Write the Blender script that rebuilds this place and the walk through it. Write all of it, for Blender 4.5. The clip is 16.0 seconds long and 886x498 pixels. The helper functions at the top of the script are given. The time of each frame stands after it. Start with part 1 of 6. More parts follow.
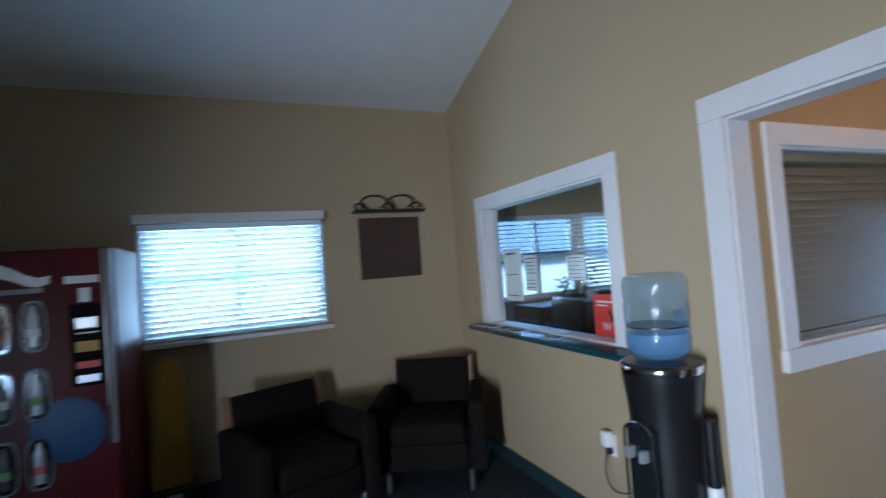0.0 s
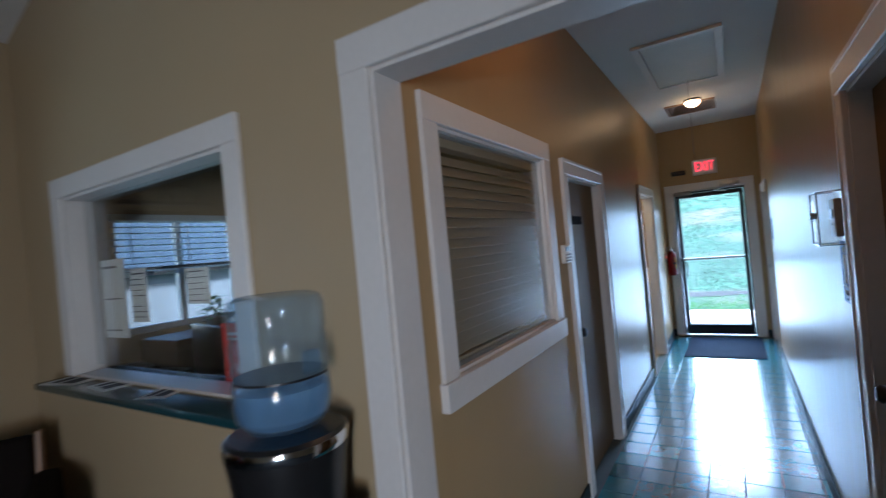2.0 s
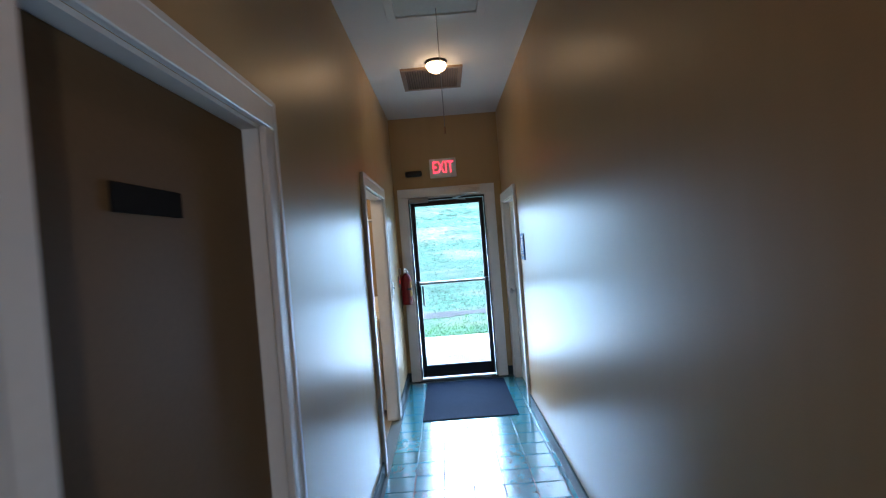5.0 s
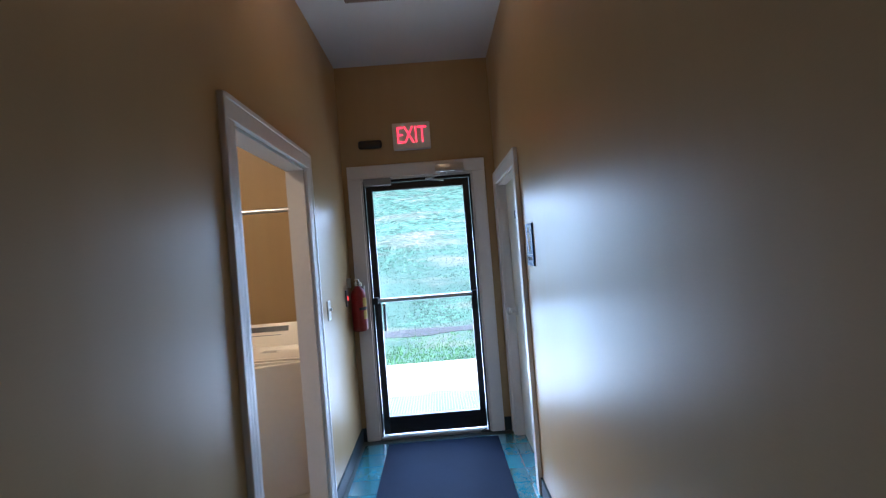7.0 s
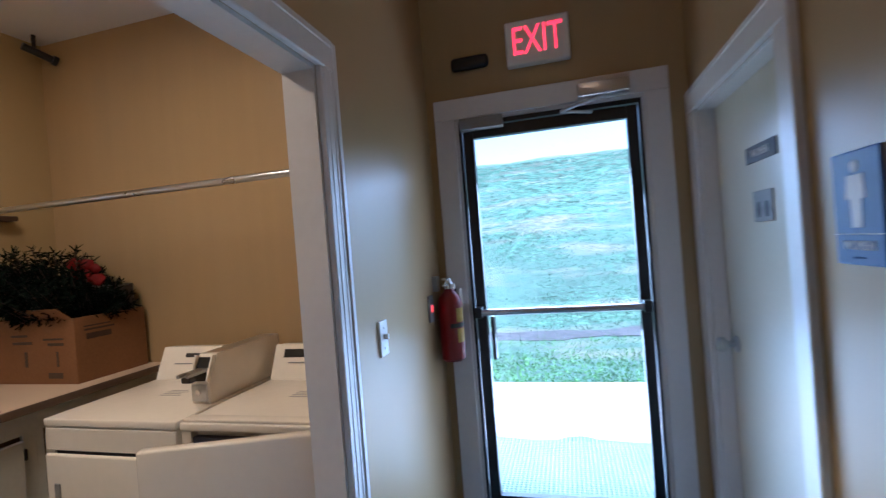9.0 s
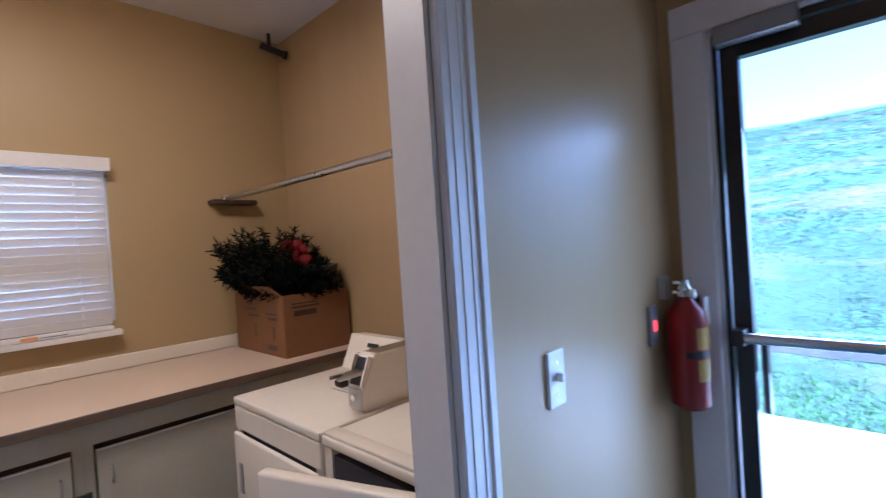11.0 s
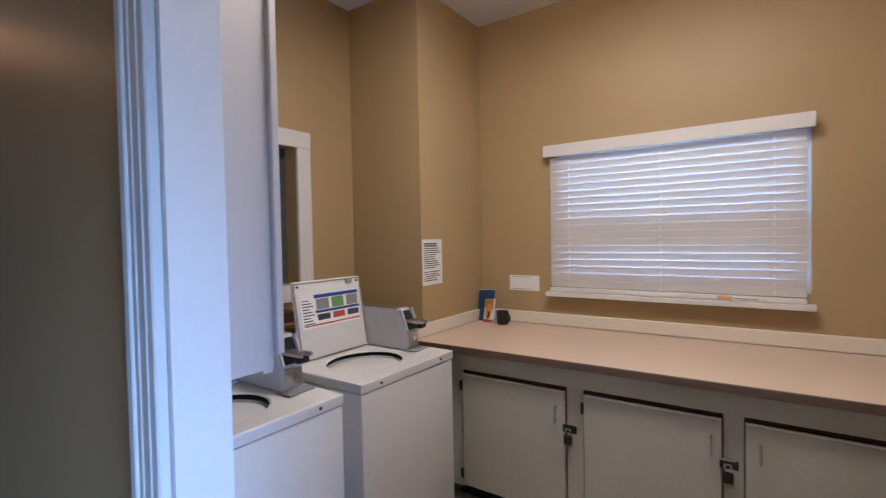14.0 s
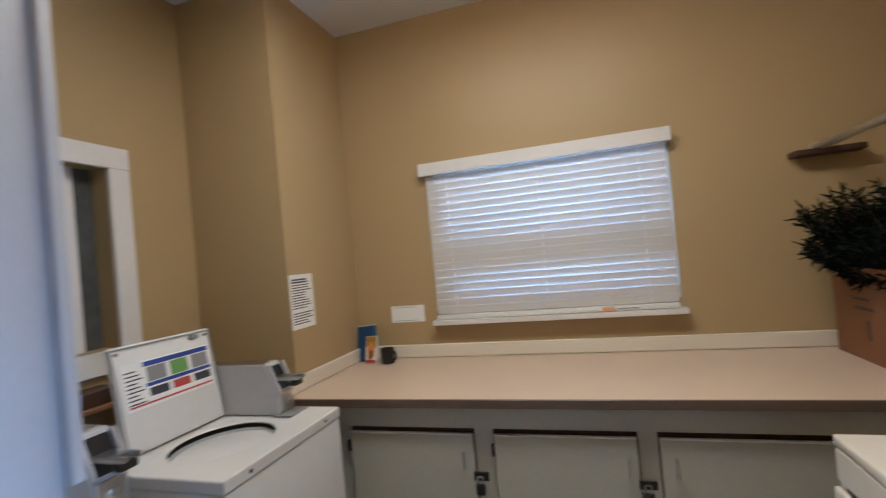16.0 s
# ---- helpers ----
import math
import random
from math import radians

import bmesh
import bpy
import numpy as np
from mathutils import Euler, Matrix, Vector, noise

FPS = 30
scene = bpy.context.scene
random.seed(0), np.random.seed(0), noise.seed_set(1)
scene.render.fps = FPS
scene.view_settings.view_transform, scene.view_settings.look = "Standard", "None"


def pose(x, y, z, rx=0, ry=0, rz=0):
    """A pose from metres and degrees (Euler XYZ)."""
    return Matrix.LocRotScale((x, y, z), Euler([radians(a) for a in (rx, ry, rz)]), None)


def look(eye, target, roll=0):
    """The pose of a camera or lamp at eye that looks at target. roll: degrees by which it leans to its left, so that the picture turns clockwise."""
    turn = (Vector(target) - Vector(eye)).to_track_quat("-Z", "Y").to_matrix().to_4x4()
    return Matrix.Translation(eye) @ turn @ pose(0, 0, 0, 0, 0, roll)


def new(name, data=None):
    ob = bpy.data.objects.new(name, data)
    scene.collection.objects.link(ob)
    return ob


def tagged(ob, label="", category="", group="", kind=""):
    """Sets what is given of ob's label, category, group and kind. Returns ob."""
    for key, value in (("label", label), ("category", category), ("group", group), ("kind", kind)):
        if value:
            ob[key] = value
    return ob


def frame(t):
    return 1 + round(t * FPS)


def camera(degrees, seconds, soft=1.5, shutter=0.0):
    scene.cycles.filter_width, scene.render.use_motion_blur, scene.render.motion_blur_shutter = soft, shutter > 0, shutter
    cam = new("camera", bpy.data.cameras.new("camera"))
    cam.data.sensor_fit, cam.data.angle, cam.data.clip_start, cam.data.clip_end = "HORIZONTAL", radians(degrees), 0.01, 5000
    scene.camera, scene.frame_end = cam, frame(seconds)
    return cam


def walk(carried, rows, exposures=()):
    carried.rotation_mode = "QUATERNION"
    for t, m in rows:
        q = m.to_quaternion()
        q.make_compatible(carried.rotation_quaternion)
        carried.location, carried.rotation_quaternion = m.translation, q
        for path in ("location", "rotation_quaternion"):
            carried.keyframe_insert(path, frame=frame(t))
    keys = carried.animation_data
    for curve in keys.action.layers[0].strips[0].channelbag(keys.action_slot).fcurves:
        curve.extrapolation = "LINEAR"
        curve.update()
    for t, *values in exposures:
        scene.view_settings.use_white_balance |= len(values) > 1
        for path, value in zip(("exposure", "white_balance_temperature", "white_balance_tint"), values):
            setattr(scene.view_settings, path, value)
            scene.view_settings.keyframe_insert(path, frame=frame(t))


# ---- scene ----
cam = camera(86.7, 16.0, 1.2, 0.5)
PATH = [
    (0, (0.384, 0.382, 1.566), (1.17, 2.22, 1.628), -4.4),
    (0.5, (0.41, 0.514, 1.569), (1.587, 2.129, 1.661), -4.9),
    (1, (0.59, 0.605, 1.539), (2.01, 2.012, 1.597), -5.2),
    (1.5, (0.858, 0.686, 1.529), (2.42, 1.935, 1.552), -5.4),
    (2, (1.15, 0.809, 1.533), (2.849, 1.863, 1.537), -5.3),
    (2.5, (1.489, 0.872, 1.525), (3.321, 1.674, 1.517), -4.9),
    (3, (1.837, 0.916, 1.517), (3.739, 1.534, 1.501), -4.2),
    (3.5, (2.201, 1.033, 1.51), (4.153, 1.47, 1.486), -4.3),
    (4, (2.575, 1.055, 1.499), (4.561, 1.292, 1.463), -4.3),
    (4.5, (2.966, 1.101, 1.525), (4.96, 1.255, 1.482), -4.0),
    (5, (3.359, 1.114, 1.522), (5.359, 1.127, 1.494), -4.5),
    (7.5, (5.277, 0.9, 1.432), (7.277, 0.871, 1.433), -4.5),
    (8, (5.658, 0.864, 1.429), (7.656, 0.948, 1.413), -4.4),
    (8.5, (5.999, 0.951, 1.427), (7.981, 1.224, 1.413), -3.8),
    (9, (6.288, 1.008, 1.421), (8.22, 1.526, 1.41), -4.5),
    (11.3, (6.968, 1.15, 1.431), (8.28, 2.66, 1.409), -3.3),
    (11.5, (7.02, 1.184, 1.428), (8.224, 2.78, 1.41), -3.0),
    (12, (7.113, 1.301, 1.433), (7.961, 3.113, 1.413), -2.5),
    (12.5, (7.18, 1.375, 1.455), (7.403, 3.362, 1.41), -2.3),
    (13, (7.295, 1.362, 1.439), (6.815, 3.304, 1.398), -1.5),
    (13.5, (7.306, 1.308, 1.446), (6.395, 3.088, 1.398), -1.1),
    (14, (7.315, 1.289, 1.446), (6.183, 2.936, 1.392), -1.1),
    (14.5, (7.307, 1.302, 1.455), (6.102, 2.898, 1.426), -1.1),
    (15, (7.209, 1.336, 1.462), (6.084, 2.989, 1.471), -2.1),
    (15.5, (7.108, 1.398, 1.458), (6.175, 3.167, 1.492), -3.9),
    (16, (7.069, 1.518, 1.448), (6.477, 3.429, 1.483), -5.3),
]
walk(cam, [(t, look(eye, target, roll)) for t, eye, target, roll in PATH], [(0, 3.2, 4720, 10), (1, 2.65, 4700, 12), (1.5, 2.35, 5000, 12), (2.5, 2.25, 5300, 13), (4, 2.48, 5280, 9), (7.5, 2.15, 5400, 20), (9, 2.1, 5000, 20), (11.5, 2.34, 4600, 26), (12.5, 2.36, 5150, 26), (13.5, 2.28, 4870, 21), (14.5, 2.34, 4480, 20), (15.5, 2.24, 4640, 15), (16, 2.26, 4480, 12)])

# ---- world, sun, exposure ----
world = bpy.data.worlds.new("World")
scene.world = world
world.use_nodes = True
wn = world.node_tree
sky = wn.nodes.new("ShaderNodeTexSky")
sky.sky_type = "NISHITA"
sky.sun_disc = False
sky.sun_elevation, sky.sun_rotation = radians(47), radians(188)
sky.air_density, sky.dust_density = 1.0, 2.5
wn.nodes["Background"].inputs["Strength"].default_value = 0.15
wn.links.new(sky.outputs[0], wn.nodes["Background"].inputs["Color"])

sun = new("sun", bpy.data.lights.new("sun", "SUN"))
sun.data.energy, sun.data.angle, sun.data.color = 5.0, radians(12), (1.0, 0.96, 0.9)
sun.matrix_world = look((0, 0, 0), (0.1, 0.7, -0.75))


def area(name, eye, target, w, h, watts, color, spread=180):
    lamp = new(name, bpy.data.lights.new(name, "AREA"))
    lamp.data.shape, lamp.data.size, lamp.data.size_y = "RECTANGLE", w, h
    lamp.data.energy, lamp.data.color, lamp.data.spread = watts, color, radians(spread)
    lamp.matrix_world = look(eye, target)
    return lamp


def bulb(name, eye, watts, color, radius=0.06):
    lamp = new(name, bpy.data.lights.new(name, "POINT"))
    lamp.data.energy, lamp.data.color, lamp.data.shadow_soft_size = watts, color, radius
    lamp.location = eye
    return lamp


# daylight in the openings: exit door, an assumed lobby entrance out of view, the windows
area("daylight_exit_ground", (8.75, 1.07, 0.52), (5.0, 1.07, -0.4), 0.8, 0.9, 3.2, (0.6, 0.79, 1.0), 105)
area("daylight_exit_hill", (8.75, 1.07, 1.42), (6.0, 1.07, -0.1), 0.8, 0.9, 2.9, (0.63, 0.81, 1.0), 85)
area("daylight_entrance", (-2.62, -1.4, 1.2), (2.2, 2.45, 1.3), 0.5, 1.6, 3.1, (1.0, 0.81, 0.6), 64)
# cool low fill added in the same assumed opening, for the lower inner wall
area("daylight_entrance_ground", (-2.62, -1.4, 0.62), (2.2, 2.2, 0.3), 0.5, 0.5, 2.8, (0.7, 0.88, 1.0), 80)
area("daylight_lobby", (0.34, 4.44, 1.6), (0.34, 0, 1.2), 1.2, 0.8, 4.5, (0.68, 0.9, 1.0))
area("daylight_laundry", (6.85, 4.46, 1.55), (6.85, 0, 1.3), 1.15, 0.8, 5.0, (0.6, 0.78, 1.0))
bulb("light_hall", (7.0, 1.08, 2.85), 0.38, (1.0, 0.56, 0.24), 0.07)
# unseen second corridor lamp, assumed from the orange upper walls
bulb("light_hall_entry", (3.0, 1.08, 2.85), 0.85, (1.0, 0.37, 0.075), 0.07)
# laundry ceiling light is unseen; its place and strip form are assumed
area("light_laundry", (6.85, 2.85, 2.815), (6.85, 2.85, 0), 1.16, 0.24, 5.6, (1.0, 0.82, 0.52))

# ---- materials ----


def material(name, color, rough=0.5, metal=0.0, vary=0.08, grain=60.0, bump=0.02, blotch=3.0, spec=0.5, coat=0.0):
    m = bpy.data.materials.new(name)
    m.use_nodes = True
    nt = m.node_tree
    b = nt.nodes["Principled BSDF"]
    b.inputs["Metallic"].default_value = metal
    b.inputs["Specular IOR Level"].default_value = spec
    b.inputs["Coat Weight"].default_value = coat
    co = nt.nodes.new("ShaderNodeTexCoord")
    fine, big = nt.nodes.new("ShaderNodeTexNoise"), nt.nodes.new("ShaderNodeTexNoise")
    for n, s, d in ((fine, grain, 4), (big, blotch, 3)):
        n.inputs["Scale"].default_value, n.inputs["Detail"].default_value = s, d
        nt.links.new(co.outputs["Object"], n.inputs["Vector"])
    both = nt.nodes.new("ShaderNodeMath")
    both.operation = "ADD"
    nt.links.new(fine.outputs["Fac"], both.inputs[0])
    nt.links.new(big.outputs["Fac"], both.inputs[1])
    ramp = nt.nodes.new("ShaderNodeMapRange")
    ramp.inputs["From Min"].default_value, ramp.inputs["From Max"].default_value = 0.6, 1.4
    nt.links.new(both.outputs[0], ramp.inputs["Value"])
    mix = nt.nodes.new("ShaderNodeMix")
    mix.data_type = "RGBA"
    lo = [max(0.0, c * (1 - vary)) for c in color]
    hi = [min(1.0, c * (1 + vary)) for c in color]
    mix.inputs["A"].default_value, mix.inputs["B"].default_value = (*lo, 1), (*hi, 1)
    nt.links.new(ramp.outputs[0], mix.inputs["Factor"])
    nt.links.new(mix.outputs["Result"], b.inputs["Base Color"])
    rr = nt.nodes.new("ShaderNodeMapRange")
    rr.inputs["To Min"].default_value, rr.inputs["To Max"].default_value = max(0.02, rough - 0.06), min(1.0, rough + 0.08)
    nt.links.new(big.outputs["Fac"], rr.inputs["Value"])
    nt.links.new(rr.outputs[0], b.inputs["Roughness"])
    if bump:
        bp = nt.nodes.new("ShaderNodeBump")
        bp.inputs["Strength"].default_value, bp.inputs["Distance"].default_value = 0.5, bump * 0.05
        nt.links.new(fine.outputs["Fac"], bp.inputs["Height"])
        nt.links.new(bp.outputs[0], b.inputs["Normal"])
    return m


def glow(name, color, strength):
    m = bpy.data.materials.new(name)
    m.use_nodes = True
    b = m.node_tree.nodes["Principled BSDF"]
    b.inputs["Base Color"].default_value = (*color, 1)
    b.inputs["Emission Color"].default_value = (*color, 1)
    b.inputs["Emission Strength"].default_value = strength
    return m


def pane_material(name, tint, rough=0.03, gloss=1.45, edge=0.75):
    m = bpy.data.materials.new(name)
    m.use_nodes = True
    nt = m.node_tree
    nt.nodes.remove(nt.nodes["Principled BSDF"])
    out = nt.nodes["Material Output"]
    tr, gl, fr, mx, mp = (nt.nodes.new("ShaderNode" + k) for k in ("BsdfTransparent", "BsdfGlossy", "LayerWeight", "MixShader", "MapRange"))
    tr.inputs["Color"].default_value = (*tint, 1)
    gl.inputs["Roughness"].default_value = rough
    mp.interpolation_type = "SMOOTHERSTEP"
    mp.inputs["From Min"].default_value, mp.inputs["From Max"].default_value = 0.35, 1.05
    mp.inputs["To Min"].default_value, mp.inputs["To Max"].default_value = (gloss - 1) * 0.08, edge
    nt.links.new(fr.outputs["Facing"], mp.inputs["Value"])
    nt.links.new(mp.outputs[0], mx.inputs[0])
    nt.links.new(tr.outputs[0], mx.inputs[1])
    nt.links.new(gl.outputs[0], mx.inputs[2])
    nt.links.new(mx.outputs[0], out.inputs["Surface"])
    return m


def slat_material(name, color, through_light, rough=0.38):
    m = bpy.data.materials.new(name)
    m.use_nodes = True
    nt = m.node_tree
    b = nt.nodes["Principled BSDF"]
    b.inputs["Base Color"].default_value = (*color, 1)
    b.inputs["Roughness"].default_value = rough
    tl, mx = nt.nodes.new("ShaderNodeBsdfTranslucent"), nt.nodes.new("ShaderNodeMixShader")
    tl.inputs["Color"].default_value = (*color, 1)
    mx.inputs[0].default_value = through_light
    nt.links.new(b.outputs[0], mx.inputs[1])
    nt.links.new(tl.outputs[0], mx.inputs[2])
    nt.links.new(mx.outputs[0], nt.nodes["Material Output"].inputs["Surface"])
    return m


def tile_material(name, color, rough):
    m = material(name, color, rough, vary=0.16, grain=90, bump=0.012, blotch=14)
    nt = m.node_tree
    info, mul = nt.nodes.new("ShaderNodeObjectInfo"), nt.nodes.new("ShaderNodeMix")
    mul.data_type, mul.blend_type = "RGBA", "MULTIPLY"
    mul.inputs["Factor"].default_value = 1.0
    mr = nt.nodes.new("ShaderNodeMapRange")
    mr.inputs["To Min"].default_value, mr.inputs["To Max"].default_value = 0.82, 1.15
    nt.links.new(info.outputs["Random"], mr.inputs["Value"])
    b = nt.nodes["Principled BSDF"]
    src = b.inputs["Base Color"].links[0].from_socket
    nt.links.new(src, mul.inputs["A"])
    nt.links.new(mr.outputs[0], mul.inputs["B"])
    nt.links.new(mul.outputs["Result"], b.inputs["Base Color"])
    return m


PAINT = material("tan_wall_paint", (0.405, 0.287, 0.145), 0.36, vary=0.05, grain=220, bump=0.006, blotch=1.2, spec=0.18)


def streaked(m, across, upright):
    """Draws a material's broad variation out upright, like roller marks in wall paint."""
    nt = m.node_tree
    mp = nt.nodes.new("ShaderNodeMapping")
    mp.inputs["Scale"].default_value = (across, across, upright)
    broad = [n for n in nt.nodes if n.type == "TEX_NOISE" and n.inputs["Scale"].default_value < 10][0]
    nt.links.new(broad.inputs["Vector"].links[0].from_socket, mp.inputs["Vector"])
    nt.links.new(mp.outputs[0], broad.inputs["Vector"])


streaked(PAINT, 9.0, 0.5)
PAINT_FLAT = material("tan_lobby_paint", (0.405, 0.315, 0.19), 0.5, vary=0.05, grain=220, bump=0.01, blotch=1.2)
PAINT_LAUNDRY = material("golden_tan_laundry_paint", (0.405, 0.3, 0.145), 0.4, vary=0.05, grain=220, bump=0.008, blotch=1.2, spec=0.28)
CEILING = material("ceiling_paint", (0.68, 0.68, 0.67), 0.8, vary=0.04, grain=120, bump=0.05)
TRIM = material("white_trim_paint", (0.67, 0.65, 0.635), 0.4, vary=0.04, grain=40, bump=0.01)
TILE = tile_material("teal_floor_tile", (0.028, 0.25, 0.325), 0.2)
TILE.node_tree.nodes["Principled BSDF"].inputs["Specular IOR Level"].default_value = 1.0
TILE.node_tree.nodes["Principled BSDF"].inputs["Coat Weight"].default_value = 1.0
TILE.node_tree.nodes["Principled BSDF"].inputs["Coat Roughness"].default_value = 0.16
TILE.node_tree.nodes["Principled BSDF"].inputs["Coat IOR"].default_value = 2.6
GROUT = material("grey_grout", (0.09, 0.12, 0.125), 0.8, vary=0.2, grain=200, bump=0.06)
BASE = material("dark_cove_base", (0.02, 0.035, 0.042), 0.55, vary=0.1, spec=0.25)
CARPET = material("dark_blue_carpet", (0.02, 0.03, 0.042), 0.95, vary=0.35, grain=300, bump=0.2, blotch=8)
VINYL = material("vinyl_floor", (0.25, 0.22, 0.18), 0.4, vary=0.15)
TAN_DOOR = material("tan_door_paint", (0.13, 0.081, 0.038), 0.55, vary=0.08, grain=80, spec=0.12)
CREAM_DOOR = material("cream_door_paint", (0.6, 0.56, 0.45), 0.35, vary=0.04)
BRONZE = material("dark_bronze_aluminium", (0.028, 0.028, 0.03), 0.35, metal=0.6, vary=0.15)
STEEL = material("brushed_steel", (0.55, 0.55, 0.55), 0.28, metal=1.0, vary=0.06, grain=120)
CHROME = material("chrome", (0.8, 0.8, 0.8), 0.1, metal=1.0, vary=0.03)
DARK_METAL = material("dark_metal", (0.06, 0.055, 0.05), 0.35, metal=0.9, vary=0.2)
BLACK = material("black_plastic", (0.012, 0.012, 0.013), 0.3, vary=0.2)
GREY_PLASTIC = material("grey_plastic", (0.24, 0.24, 0.24), 0.45)
WHITE_PLASTIC = material("white_plastic", (0.74, 0.73, 0.7), 0.4, vary=0.03)
PUTTY = material("putty_plastic", (0.42, 0.39, 0.34), 0.45, vary=0.05)
ENAMEL = material("white_enamel", (0.66, 0.655, 0.645), 0.22, vary=0.03, grain=30, bump=0.0)
ENAMEL_WARM = material("almond_enamel", (0.76, 0.71, 0.62), 0.24, vary=0.03, grain=30, bump=0.0)
DRUM = material("porcelain_drum", (0.33, 0.33, 0.34), 0.3, vary=0.1)
LAMINATE = material("beige_laminate", (0.6, 0.475, 0.355), 0.34, vary=0.07, grain=220, bump=0.01)
LAMINATE_EDGE = material("brown_laminate_edge", (0.13, 0.09, 0.065), 0.4)
SPLASH = material("cream_backsplash", (0.72, 0.66, 0.55), 0.32, vary=0.03)
CABINET = material("grey_cream_cabinet_paint", (0.5, 0.49, 0.42), 0.36, vary=0.06, grain=50)
CABINET_WHITE = material("white_cabinet_paint", (0.5, 0.5, 0.52), 0.35, vary=0.04)
RED = material("red_enamel", (0.2, 0.006, 0.007), 0.28, vary=0.12)
RED_PLASTIC = material("red_sign_face", (0.6, 0.04, 0.025), 0.4, vary=0.08)
VENDING_RED = material("dark_red_panel", (0.075, 0.003, 0.004), 0.42, vary=0.15, spec=0.3)
METER_GREY = material("grey_meter_enamel", (0.46, 0.46, 0.48), 0.34, vary=0.06, grain=40)
WOVEN_MAT = material("pale_teal_mat", (0.1, 0.17, 0.175), 0.85, vary=0.3, grain=120, bump=0.1)
YELLOW = material("yellow_plastic", (0.4, 0.24, 0.02), 0.45, vary=0.15)
BLUE_SIGN = material("blue_sign_plastic", (0.01, 0.07, 0.25), 0.5, vary=0.06, spec=0.3)
PAPER = material("white_paper", (0.8, 0.8, 0.78), 0.7, vary=0.03)
INK = material("dark_ink", (0.04, 0.04, 0.06), 0.6)
BLUE_INK = material("blue_ink", (0.03, 0.06, 0.3), 0.5)
GREEN_INK = material("green_ink", (0.15, 0.3, 0.08), 0.5)
RED_INK = material("red_ink", (0.4, 0.06, 0.05), 0.5)
ORANGE_INK = material("orange_ink", (0.7, 0.3, 0.08), 0.5, vary=0.4, grain=40)
BOOK_BLUE = material("blue_book_cover", (0.012, 0.055, 0.15), 0.5)
CARDBOARD = material("brown_cardboard", (0.2, 0.09, 0.032), 0.75, vary=0.14, grain=90, bump=0.04)
NEEDLE = material("dark_green_garland", (0.002, 0.006, 0.003), 0.75, vary=0.5, grain=30, spec=0.12)
RIBBON = material("red_ribbon", (0.13, 0.003, 0.003), 0.6, vary=0.3, spec=0.2)
UPHOLSTERY = material("dark_brown_upholstery", (0.009, 0.006, 0.005), 0.85, vary=0.35, grain=250, bump=0.12, spec=0.15)
WOOD = material("light_wood", (0.25, 0.13, 0.06), 0.45, vary=0.25, grain=24, bump=0.03)
DARK_WOOD = material("dark_wood", (0.05, 0.025, 0.014), 0.5, vary=0.3, grain=24, bump=0.03)
RUBBER_MAT = material("dark_blue_mat", (0.012, 0.02, 0.042), 0.9, vary=0.3, grain=350, bump=0.15, spec=0.12)
LEDGE = material("dark_teal_laminate", (0.012, 0.045, 0.055), 0.16, vary=0.15, grain=200)
VENT = material("brown_vent", (0.2, 0.13, 0.08), 0.5)
HATCH = material("hatch_panel", (0.6, 0.6, 0.57), 0.6)
CONCRETE = material("pale_concrete", (0.62, 0.6, 0.56), 0.85, vary=0.12, grain=40, bump=0.1)
GRASS = material("grass_ground", (0.06, 0.115, 0.095), 0.9, vary=0.3, grain=6, bump=0.3, blotch=0.6, spec=0.2)
NEAR_BLADE = material("near_grass_blades", (0.078, 0.2, 0.068), 0.7, vary=0.3, grain=3, bump=0.0, blotch=0.8, spec=0.2)
WOVEN_CORD = material("pale_teal_cord", (0.2, 0.3, 0.31), 0.85, vary=0.2, grain=120, bump=0.05)
BLADE = material("grass_blades", (0.066, 0.142, 0.108), 0.7, vary=0.3, grain=3, bump=0.0, blotch=0.5, spec=0.2)


def per_piece(m, lo, hi):
    """Varies a material's colour from one loose piece of a mesh to the next."""
    nt = m.node_tree
    geo, mul, mr = nt.nodes.new("ShaderNodeNewGeometry"), nt.nodes.new("ShaderNodeMix"), nt.nodes.new("ShaderNodeMapRange")
    mul.data_type, mul.blend_type = "RGBA", "MULTIPLY"
    mul.inputs["Factor"].default_value = 1.0
    mr.inputs["To Min"].default_value, mr.inputs["To Max"].default_value = lo, hi
    nt.links.new(geo.outputs["Random Per Island"], mr.inputs["Value"])
    b = nt.nodes["Principled BSDF"]
    src = b.inputs["Base Color"].links[0].from_socket
    nt.links.new(src, mul.inputs["A"])
    nt.links.new(mr.outputs[0], mul.inputs["B"])
    nt.links.new(mul.outputs["Result"], b.inputs["Base Color"])


per_piece(BLADE, 0.5, 1.8)
per_piece(NEAR_BLADE, 0.5, 1.8)


